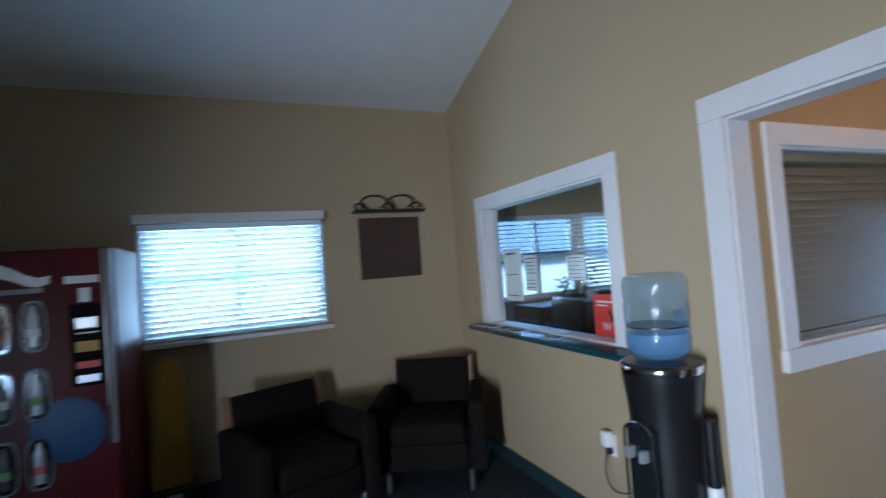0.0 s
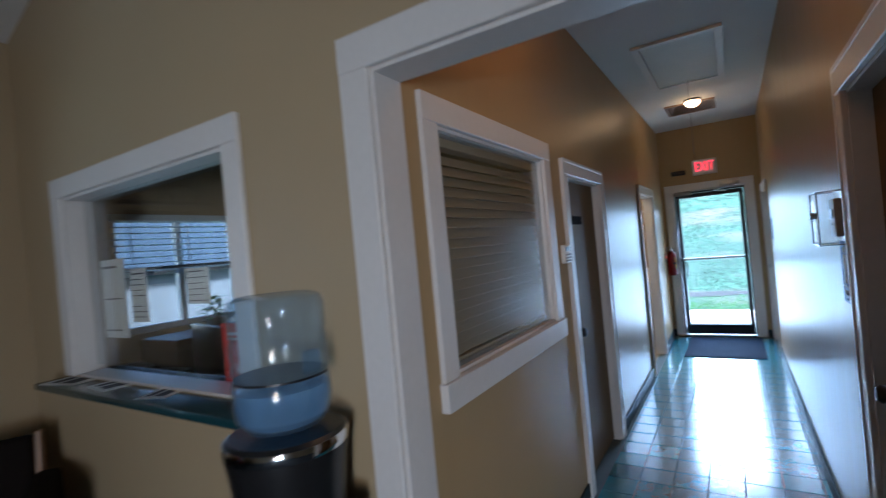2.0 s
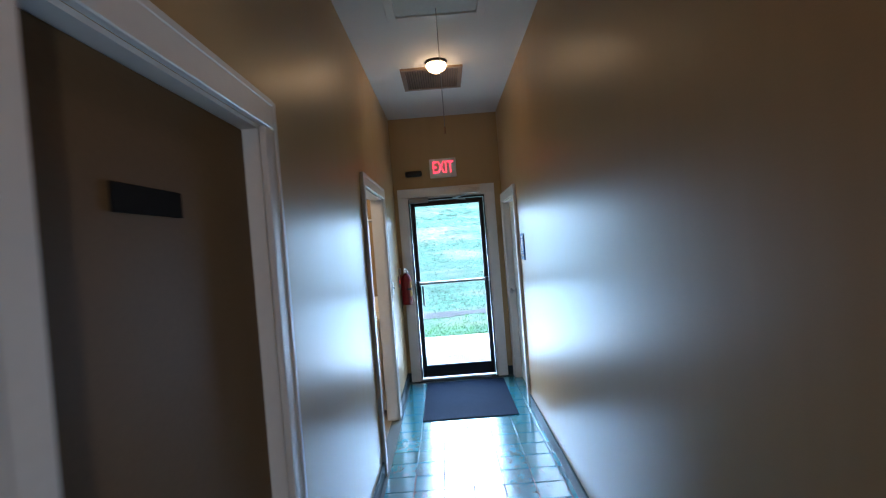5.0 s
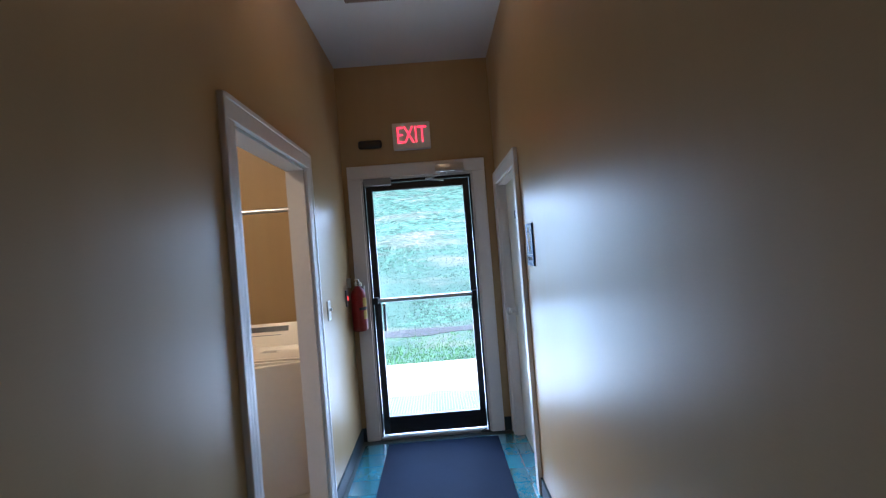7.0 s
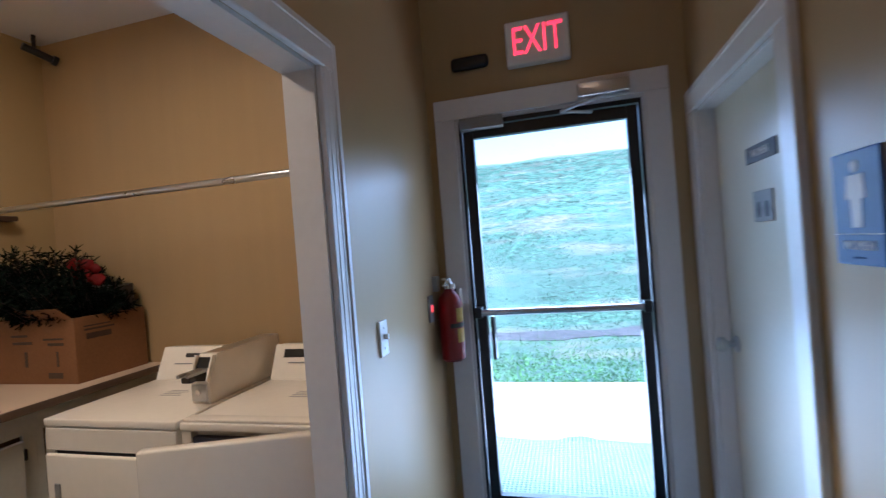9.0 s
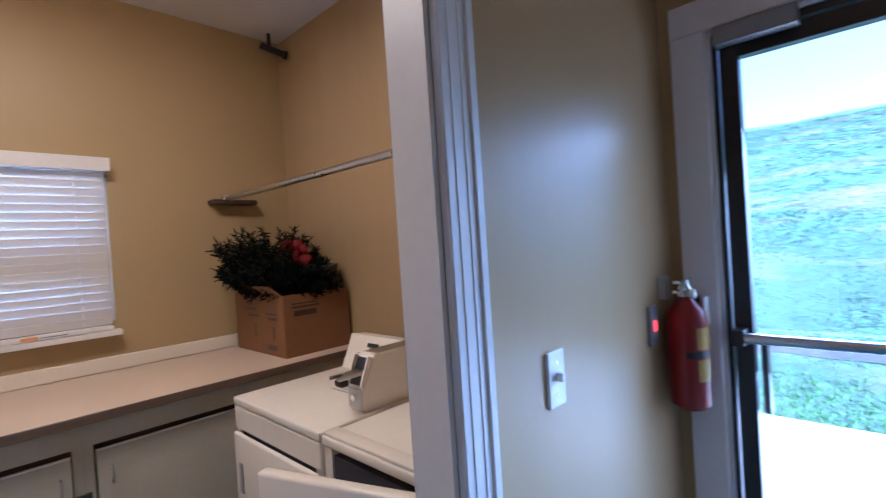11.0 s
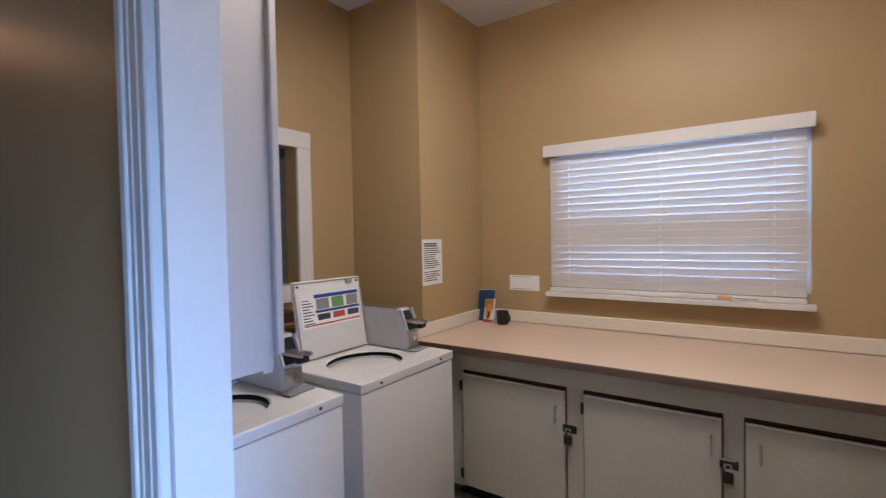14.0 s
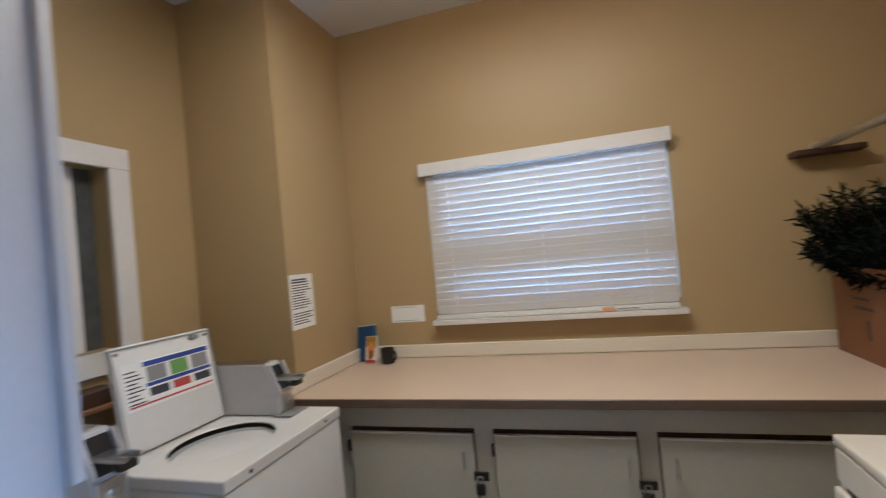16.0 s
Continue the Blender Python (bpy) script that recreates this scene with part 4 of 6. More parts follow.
def clear_guard():
    root = thing("thermostat_guard", (3.475, HS, 1.415), 180, "clear plastic lockable guard over a pale thermostat", "thermostat")
    part("thermostat", soft_box(-0.05, 0.05, -0.03, -0.002, 0.03, 0.175, 0.005), PUTTY, root, "pale putty thermostat")
    part("display", soft_box(-0.042, 0.02, -0.033, -0.03, 0.1, 0.135, 0.001, 1), BLACK, root)
    part("button_row", boxes((-0.04, 0.0, -0.032, -0.03, 0.075, 0.081)), GREY_PLASTIC, root)
    bm = soft_box(-0.085, 0.085, -0.085, -0.001, 0.0, 0.205, 0.012, 3)
    part("cover", bm, CLEAR, root, "clear plastic cover", True).visible_shadow = False
    part("rim", boxes((-0.092, 0.092, -0.006, 0, -0.005, 0.0), (-0.092, 0.092, -0.006, 0, 0.205, 0.21), (-0.092, -0.087, -0.006, 0, 0, 0.205), (0.087, 0.092, -0.006, 0, 0, 0.205)), CLEAR, root)
    # whitened bars paint the bright highlights along the clear cover's edges
    front = [(-0.083, 0.002), (0.083, 0.002), (0.083, 0.203), (-0.083, 0.203)]
    for a, b in zip(front, front[1:] + front[:1]):
        part("cover_edge", tube(bmesh.new(), (a[0], -0.083, a[1]), (b[0], -0.083, b[1]), 0.003, 8), EDGE_HIGHLIGHT, root, "whitened bar painting the cover's edge highlight", True)
        part("cover_edge", tube(bmesh.new(), (a[0], -0.083, a[1]), (a[0], -0.004, a[1]), 0.0025, 8), EDGE_HIGHLIGHT, root, "whitened bar painting the cover's edge highlight", True)
    part("lock", tube(bmesh.new(), (0.02, -0.1, 0.115), (0.02, -0.08, 0.115), 0.013), STEEL, root, "round steel key lock", True)
    return root


clear_guard()


def ceiling_hatch():
    root = thing("attic_hatch", (5.62, 1.065, 2.915), label="white attic hatch with moulded frame and pull cord", category="hatch")
    x0, x1, y0, y1 = 4.97, 6.27, 0.765, 1.365
    f = 0.055
    for a in ((x0, x1, y0, y0 + f), (x0, x1, y1 - f, y1), (x0, x0 + f, y0 + f, y1 - f), (x1 - f, x1, y0 + f, y1 - f)):
        fixed("frame", soft_box(*a, 2.893, 2.915, 0.004, 2), TRIM, root)
    fixed("panel", boxes((x0 + f + 0.006, x1 - f - 0.006, y0 + f + 0.006, y1 - f - 0.006, 2.901, 2.914)), HATCH, root)
    cord = tube(bmesh.new(), (6.14, 1.065, 2.9), (6.14, 1.065, 2.2), 0.0022, 6)
    fixed("cord", cord, GREY_PLASTIC, root, "thin pull cord")
    fixed("toggle", tube(bmesh.new(), (6.14, 1.065, 2.2), (6.14, 1.065, 2.16), 0.005, 8), WOOD, root)
    return root


ceiling_hatch()


def ceiling_vent():
    root = thing("ceiling_vent", (7.33, 1.12, 2.915), label="brown louvred return air vent in the corridor ceiling", category="vent")
    x0, x1, y0, y1 = 7.09, 7.6, 0.87, 1.37
    f = 0.035
    for a in ((x0, x1, y0, y0 + f), (x0, x1, y1 - f, y1), (x0, x0 + f, y0 + f, y1 - f), (x1 - f, x1, y0 + f, y1 - f)):
        fixed("frame", boxes((*a, 2.9, 2.915)), VENT, root)
    fixed("backing", boxes((x0 + f, x1 - f, y0 + f, y1 - f, 2.911, 2.914)), DARK_WOOD, root)
    me = mesh_of("slat", boxes((x0 + f - 7.33, x1 - f - 7.33, -0.009, 0.009, -0.0006, 0.0006)), VENT)
    for i in range(21):
        s = new("slat", me)
        s.parent = root
        s.matrix_basis = pose(0, y0 + f + 0.014 + 0.0202 * i - 1.12, -0.008, 35, 0, 0)
    return root


ceiling_vent()


def dome_lamp(name, x, y, z, r, label):
    root = thing(name, (x, y, z), label=label, category="ceiling lamp")
    part("base", lathe([(r * 0.9, -0.02), (r * 1.02, -0.012), (r * 1.02, 0)], 32), BRONZE if r < 0.1 else STEEL, root, "metal base", True)
    g = part("globe", lathe([(0.006, -0.02 - r * 0.75), (r * 0.4, -0.02 - r * 0.7), (r * 0.75, -0.02 - r * 0.48), (r * 0.95, -0.02 - r * 0.15), (r * 0.9, -0.02)], 32), LAMP_GLOBE, root, "glowing frosted globe", True)
    g.visible_shadow = False
    return root


# out of view: assumed fixture for light_hall_entry
dome_lamp("ceiling_lamp", 3.0, 1.08, 2.915, 0.085, "small lit dome lamp on the corridor ceiling")
dome_lamp("ceiling_lamp", 7.0, 1.08, 2.915, 0.085, "small lit dome lamp on the corridor ceiling")


# unseen fixture, added to carry the laundry's assumed ceiling light
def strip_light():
    root = thing("strip_light", (6.85, 2.85, 2.9), label="lit white strip light assumed on the laundry ceiling, out of view", category="ceiling lamp")
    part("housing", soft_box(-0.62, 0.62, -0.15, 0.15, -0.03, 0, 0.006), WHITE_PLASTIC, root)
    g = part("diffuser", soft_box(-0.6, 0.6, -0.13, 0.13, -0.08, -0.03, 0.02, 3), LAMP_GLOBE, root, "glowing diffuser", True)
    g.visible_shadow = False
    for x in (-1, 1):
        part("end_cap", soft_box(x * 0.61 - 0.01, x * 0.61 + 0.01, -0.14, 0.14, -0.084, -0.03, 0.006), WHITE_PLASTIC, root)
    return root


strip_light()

# ---- laundry ----
CZ = 0.862   # counter height


def worktop():
    root = thing("worktop", (7.1, 3.7, CZ), label="long beige laminate worktop with cream backsplash", category="counter")
    fixed("top", boxes((5.662, XE, 3.37, LN, CZ - 0.034, CZ)), LAMINATE, root)
    fixed("front_edge", soft_box(5.662, XE, 3.36, 3.37, CZ - 0.036, CZ + 0.0005, 0.002, 1), LAMINATE_EDGE, root, "brown front edge band")
    fixed("backsplash", soft_box(5.662, XE, LN - 0.026, LN, CZ + 0.001, CZ + 0.077, 0.007, 3), SPLASH, root, "cream backsplash")
    fixed("side_splash", soft_box(5.662, 5.682, 3.38, LN - 0.026, CZ + 0.001, CZ + 0.077, 0.007, 3), SPLASH, root)
    return root


worktop()


def hasp(parent, x, z):
    h = part("hasp", soft_box(x - 0.014, x + 0.05, -0.028, -0.019, z - 0.018, z + 0.018, 0.002, 1), DARK_METAL, parent, "dark steel hasp")
    body = part("padlock", soft_box(x - 0.004, x + 0.034, -0.05, -0.029, z - 0.068, z - 0.026, 0.005), DARK_METAL, parent, "dark padlock", True)
    sh = tube(bmesh.new(), (x + 0.004, -0.039, z - 0.028), (x + 0.004, -0.039, z + 0.004), 0.0032, 8)
    tube(sh, (x + 0.026, -0.039, z - 0.028), (x + 0.026, -0.039, z + 0.004), 0.0032, 8)
    tube(sh, (x + 0.004, -0.039, z + 0.004), (x + 0.026, -0.039, z + 0.004), 0.0032, 8)
    part("shackle", sh, STEEL, parent)


def base_cabinet(x0, x1, d0, d1, handle, label, lock=None, hinge=None):
    root = thing("base_cabinet", (x0, 3.425, 0), label=label, category="cabinet", group="cabinets under the worktop")
    w, y1 = x1 - x0, LN - 3.425 - 0.002
    part("body", boxes((0.0, w, 0.02, y1, 0.08, CZ - 0.036)), CABINET, root)
    part("plinth", boxes((0, w, 0.07, y1, 0, 0.08)), BLACK, root)
    part("face_frame", boxes((0, d0 - x0 - 0.006, 0, 0.02, 0.08, CZ - 0.036), (d1 - x0 + 0.006, w, 0, 0.02, 0.08, CZ - 0.036), (d0 - x0 - 0.006, d1 - x0 + 0.006, 0, 0.02, 0.728, CZ - 0.036)), CABINET, root)
    part("top_rail", boxes((0, w, -0.013, -0.0005, 0.728, CZ - 0.037)), CABINET, root)
    # dark brown backing paints the shade of the gap above the door
    part("gap_backing", boxes((d0 - x0 - 0.0058, d1 - x0 + 0.0058, 0.012, 0.0195, 0.085, 0.7278)), DARK_WOOD, root, "brown backing darkened for the shade in the door gap")
    door = part("door", soft_box(d0 - x0, d1 - x0, -0.018, 0.004, 0.1, 0.7, 0.004), CABINET, root, "painted slab door with a pale top edge")
    # white strip: wear plus the light caught on the door's top, as colour
    part("door_edge", soft_box(d0 - x0, d1 - x0, -0.02, -0.004, 0.7, 0.706, 0.001, 1), PAPER, door, "pale top edge, worn and with caught light put into its colour")
    hx = handle - x0
    pull = tube(bmesh.new(), (hx, -0.045, 0.565), (hx, -0.045, 0.635), 0.0045, 10)
    tube(pull, (hx, -0.045, 0.568), (hx, -0.018, 0.568), 0.004, 8)
    tube(pull, (hx, -0.045, 0.632), (hx, -0.018, 0.632), 0.004, 8)
    part("handle", pull, STEEL, door, "steel wire pull", True)
    if hinge:
        for z in (0.64, 0.16):
            part("hinge", soft_box(hinge - x0 - 0.006, hinge - x0 + 0.006, -0.02, -0.002, z - 0.025, z + 0.025, 0.002, 1), DARK_METAL, root)
    if lock:
        hasp(root, lock - x0, 0.535)
    return root


base_cabinet(5.89, 6.59, 5.967, 6.535, 6.495, "grey-cream painted base cabinet with a slab door and padlocked hasp", 6.543, 5.957)
base_cabinet(6.5905, 7.212, 6.625, 7.172, 7.137, "grey-cream painted base cabinet with slab door and wire pull", 7.18, 6.618)
base_cabinet(7.2125, 7.862, 7.252, 7.8, 7.3, "grey-cream painted base cabinet partly behind the dryer", None, 7.807)
base_cabinet(7.8625, 8.55, 7.9, 8.5, 7.94, "grey-cream painted corner base cabinet behind the dryer")


def deck(w, d, z0, z1, cx, cy, rx, ry, m=14):
    """A rectangular lid deck with an oval hole through it."""
    bm = bmesh.new()
    rim = [(-w / 2 + w * k / m, -d / 2) for k in range(m)] + [(w / 2, -d / 2 + d * k / m) for k in range(m)]
    rim += [(-x, -y) for x, y in rim]
    top_o, top_i, low_o, low_i = [], [], [], []
    for ox, oy in rim:
        a = math.atan2((oy - cy) / ry, (ox - cx) / rx)
        c, s = math.cos(a), math.sin(a)
        top_o.append(bm.verts.new((ox, oy, z1)))
        low_o.append(bm.verts.new((ox, oy, z0)))
        top_i.append(bm.verts.new((cx + c * rx, cy + s * ry, z1 - 0.008)))
        low_i.append(bm.verts.new((cx + c * (rx - 0.002), cy + s * (ry - 0.002), z1 - 0.014)))
    n = len(rim)
    for i in range(n):
        j = (i + 1) % n
        bm.faces.new((top_i[i], top_o[i], top_o[j], top_i[j]))
        bm.faces.new((top_o[i], low_o[i], low_o[j], top_o[j]))
        bm.faces.new((low_i[i], top_i[i], top_i[j], low_i[j]))
    return bm


def coin_meter(root, x0, x1, y0, y1, z, h, mat=METER_GREY):
    """A long steel coin box with a raked front, a coin slide and a vault door; its front is towards -y."""
    top, low = (y0 + 0.055, z + h), (y0, z + h * 0.45)
    bm = prism([(y1, z), (y1, z + h), top, low, (y0, z)], "x", x0, x1)
    bmesh.ops.bevel(bm, geom=bm.edges[:], offset=0.004, segments=2, affect="EDGES")
    case = part("coin_box", bm, mat, root, "enamelled coin box", True)
    c = (x0 + x1) / 2

    def on_rake(k, out):
        return (top[0] + (low[0] - top[0]) * k - out * 0.89, top[1] + (low[1] - top[1]) * k + out * 0.45)

    part("top_seam", boxes((x0 + 0.006, x1 - 0.006, y0 + 0.075, y1 - 0.02, z + h, z + h + 0.0012)), STEEL, case, "steel cap strip")
    part("slide_recess", prism([on_rake(0.12, 0.0), on_rake(0.12, 0.002), on_rake(0.95, 0.002), on_rake(0.95, 0.0)], "x", x0 + 0.01, x1 - 0.01), BLACK, case, "dark slide recess")
    part("recess_cheek", prism([on_rake(0.08, 0.0), on_rake(0.08, 0.02), on_rake(0.98, 0.012), on_rake(0.98, 0.0)], "x", x0 + 0.001, x0 + 0.009), mat, case)
    part("recess_cheek", prism([on_rake(0.08, 0.0), on_rake(0.08, 0.02), on_rake(0.98, 0.012), on_rake(0.98, 0.0)], "x", x1 - 0.009, x1 - 0.001), mat, case)
    zs = z + h * 0.66
    part("coin_slide", soft_box(x0 + 0.018, x1 - 0.018, y0 - 0.045, y0 + 0.025, zs, zs + 0.014, 0.003), STEEL, case, "steel coin slide")
    for s in (-1, 1):
        part("slide_prong", soft_box(c + s * 0.022 - 0.007, c + s * 0.022 + 0.007, y0 - 0.085, y0 - 0.043, zs + 0.001, zs + 0.015, 0.003), STEEL, case, "steel finger prong", True)
    part("slide_knob", soft_box(x0 + 0.022, x1 - 0.022, y0 - 0.07, y0 - 0.04, zs - 0.024, zs - 0.001, 0.006), DARK_METAL, case, "dark slide knob", True)
    part("vault_door", soft_box(x0 + 0.008, x1 - 0.008, y0 - 0.007, y0 + 0.001, z + 0.012, z + h * 0.42, 0.003), STEEL, case, "steel vault door")
    part("lock", tube(bmesh.new(), (c, y0 - 0.016, z + 0.05), (c, y0, z + 0.05), 0.011), CHROME, case, "round key lock", True)


def lid_label(parent, w, z0, z1, y):
    part("label_sheet", boxes((-w, w, y - 0.0012, y, z0, z1)), PAPER, parent, "white instruction sheet")
    h = z1 - z0
    part("label_stripe", boxes((-w * 0.55, w, y - 0.0022, y - 0.001, z1 - h * 0.14, z1 - h * 0.03), (-w * 0.55, w, y - 0.0022, y - 0.001, z0 + h * 0.42, z0 + h * 0.5)), BLUE_INK, parent, "blue label stripes")
    for i, (m, lo, hi) in enumerate(((GREY_PLASTIC, 0.52, 0.84), (GREEN_INK, 0.52, 0.84), (GREY_PLASTIC, 0.52, 0.84), (INK, 0.2, 0.38), (RED_INK, 0.2, 0.38), (INK, 0.2, 0.38))):
        x = -w * 0.5 + w * 0.52 * (i % 3)
        part("label_picture", boxes((x, x + w * 0.42, y - 0.0022, y - 0.001, z0 + h * lo, z0 + h * hi)), m, parent)
    part("label_text", boxes(*[(-w * 0.95, -w * 0.6 - 0.012 * (i % 3), y - 0.0022, y - 0.001, z0 + h * (0.12 + 0.085 * i), z0 + h * (0.15 + 0.085 * i)) for i in range(9)]), INK, parent, "small unreadable text")
    part("label_rule", boxes((-w * 0.95, w * 0.98, y - 0.0022, y - 0.001, z0 + h * 0.06, z0 + h * 0.1)), RED_INK, parent)


def washer(at, turn, w, d, h, label, lid_angle, mat=ENAMEL):
    """A top-loading coin washer; its front is towards -y."""
    root = thing("washing_machine", at, turn, label, "washing machine", "coin laundry machines")
    f = -d / 2
    part("body", soft_box(-w / 2, w / 2, f, d / 2, 0.03, h - 0.04, 0.008, 3), mat, root, "", True)
    part("foot_recess", boxes((-w / 2 + 0.02, w / 2 - 0.02, f + 0.03, d / 2 - 0.02, 0, 0.03)), BLACK, root)
    top = part("top", deck(w + 0.006, d + 0.006, h - 0.037, h, -0.02, -0.06, 0.185, 0.165), mat, root)
    bev = top.modifiers.new("soft edge", "BEVEL")
    bev.width, bev.segments, bev.limit_method, bev.angle_limit = 0.009, 3, "ANGLE", radians(60)
    for nm, prof, mt, lb in (
        # matte black ring paints the shade in the gap under the deck
        ("tub_gap_ring", [(0.183, h - 0.013), (0.186, h - 0.032)], DARK_PLATE, "black ring painting the shaded gap round the tub"),
        ("tub_ring", [(0.187, h - 0.032), (0.176, h - 0.036), (0.158, h - 0.062), (0.15, h - 0.1)], DRUM, "grey porcelain tub ring"),
        ("drum", [(0.15, h - 0.1), (0.152, h - 0.4), (0.04, h - 0.42), (0.0005, h - 0.42)], DRUM, "grey enamel drum"),
    ):
        ring = lathe(prof, 40, caps=False)
        bmesh.ops.transform(ring, matrix=Matrix.Translation((-0.02, -0.06, 0)) @ Matrix.Diagonal((1, 0.9, 1, 1)), verts=ring.verts[:])
        part(nm, ring, mt, root, lb, True)
    lid = thing("lid")
    lid.parent = root
    lid.matrix_basis = pose(-0.015, 0.13, h + 0.002, -lid_angle, 0, 0)
    part("lid_panel", soft_box(-0.215, 0.215, 0, 0.018, 0.0, 0.365, 0.007, 3), mat, lid, "raised white lid", True)
    part("lid_bumper", soft_box(0.11, 0.15, -0.012, 0.0, 0.335, 0.355, 0.003, 1), GREY_PLASTIC, lid)
    for q in ((-0.212, -0.206, 0.01, 0.358), (0.206, 0.212, 0.01, 0.358), (-0.206, 0.206, 0.352, 0.358)):
        part("lid_gasket", boxes((q[0], q[1], -0.003, 0.001, q[2], q[3])), GREY_PLASTIC, lid, "grey rim gasket")
    for x in (-0.19, 0.19):
        part("lid_screw", tube(bmesh.new(), (x, -0.004, 0.34), (x, 0.002, 0.34), 0.006, 10), DARK_METAL, lid)
    lid_label(lid, 0.185, 0.14, 0.3, -0.0008)
    for x in (-w * 0.33, w * 0.33):
        part("screw", tube(bmesh.new(), (x, f - 0.007, h - 0.02), (x, f + 0.004, h - 0.02), 0.006, 10), DARK_METAL, root)
    coin_meter(root, w * 0.32, w * 0.32 + 0.095, -0.13, d / 2 - 0.03, h, 0.2)
    part("meter_tray", boxes((w * 0.32 - 0.012, w * 0.32 + 0.105, -0.19, -0.11, h - 0.001, h + 0.003)), GREY_PLASTIC, root)
    return root


WH = 0.885
washer((5.718, 2.888, 0), 90, 0.63, 0.65, WH, "white coin washing machine with its lid raised, beside the cabinets", 9)
washer((5.73, 2.15, 0), 90, 0.63, 0.65, WH, "white coin washing machine under a wall cabinet, lid open", 66)


def dryer(at, w, label, meter, door_open, knob):
    d, h = 0.68, 0.865
    root = thing("clothes_dryer", at, -90, label, "dryer", "coin laundry machines")
    f = -d / 2
    part("body", boxes((-w / 2, w / 2, f + 0.03, d / 2, 0.02, h - 0.032), (-w / 2, -w / 2 + 0.04, f, f + 0.03, 0.02, h - 0.032), (w / 2 - 0.04, w / 2, f, f + 0.03, 0.02, h - 0.032), (-w / 2 + 0.04, w / 2 - 0.04, f, f + 0.03, 0.02, 0.12)), ENAMEL_WARM, root)
    part("top", soft_box(-w / 2 - 0.003, w / 2 + 0.003, f - 0.008, d / 2, h - 0.032, h, 0.007, 3), ENAMEL_WARM, root, "", True)
    # near-black sheet stands for the shade behind the dryer door
    part("gap", boxes((-w / 2 + 0.042, w / 2 - 0.042, f + 0.006, f + 0.029, 0.125, h - 0.056)), INK, root, "dark sheet painting the shade in the gap behind the door")
    if not door_open:
        part("upper_panel", soft_box(-w / 2 + 0.002, w / 2 - 0.002, f - 0.006, f + 0.005, h - 0.125, h - 0.036, 0.003, 1), ENAMEL_WARM, root)
    hinge = new("door_hinge")
    hinge.parent = root
    hinge.matrix_basis = pose(w / 2 - 0.01, f - 0.008, 0, 0, 0, door_open)
    top = h - 0.001 if door_open else h - 0.132
    door = part("door", soft_box(-w + 0.025, 0, -0.035 if door_open else -0.016, 0.004, 0.1, top, 0.01, 3), ENAMEL_WARM, hinge, "hinged front door", True)
    if door_open:
        part("lip", soft_box(-w / 2 + 0.006, w / 2 - 0.006, f - 0.003, f + 0.05, h, h + 0.012, 0.005, 2), ENAMEL_WARM, root, "raised front lip", True)
    else:
        pull = soft_box(-w + 0.07, -w + 0.1, -0.021, -0.015, 0.5, 0.62, 0.003, 1)
        part("handle", pull, GREY_PLASTIC, hinge, "recessed pull")
    out = [(d / 2 - 0.02, h), (d / 2 - 0.02, h + 0.14), (d / 2 - 0.1, h + 0.15), (d / 2 - 0.17, h)]
    con = part("console", prism(out, "x", -w / 2 + 0.01, w / 2 - (0.12 if meter else 0.01)), ENAMEL_WARM, root, "sloped control console")
    if knob:
        part("panel", prism([(d / 2 - 0.1105, h + 0.13), (d / 2 - 0.1125, h + 0.13), (d / 2 - 0.1285, h + 0.095), (d / 2 - 0.1265, h + 0.095)], "x", -w * 0.4, w * 0.08), BLACK, con, "dark display strip")
        part("knob", tube(bmesh.new(), (w * 0.25, d / 2 - 0.12, h + 0.1), (w * 0.25, d / 2 - 0.15, h + 0.088), 0.026, 20), BLACK, con, "black dial", True)
    else:
        part("maker_plate", prism([(d / 2 - 0.115, h + 0.12), (d / 2 - 0.118, h + 0.12), (d / 2 - 0.126, h + 0.102), (d / 2 - 0.123, h + 0.102)], "x", -0.16, -0.08), DARK_METAL, con)
    for i in range(3):
        part("console_text", prism([(d / 2 - 0.134, h + 0.075 - 0.02 * i), (d / 2 - 0.138, h + 0.075 - 0.02 * i), (d / 2 - 0.1405, h + 0.07 - 0.02 * i), (d / 2 - 0.1365, h + 0.07 - 0.02 * i)], "x", -0.22, 0.0 + 0.05 * i), GREY_PLASTIC, con)
    if meter:
        coin_meter(root, w / 2 - 0.1, w / 2 - 0.01, -0.16, d / 2 - 0.02, h, 0.19, ENAMEL_WARM)
    part("top_text", boxes(*[(-0.05, 0.06 - 0.02 * (i % 2), f + 0.28 + 0.022 * i, f + 0.288 + 0.022 * i, h, h + 0.0008) for i in range(4)]), GREY_PLASTIC, root, "small unreadable notice")
    return root


dryer((8.005, 2.745, 0), 0.64, "almond coin clothes dryer with coin box beside the worktop", True, 0, False)
dryer((8.0, 2.09, 0), 0.62, "almond clothes dryer with its front door ajar and black dial", False, 20, True)


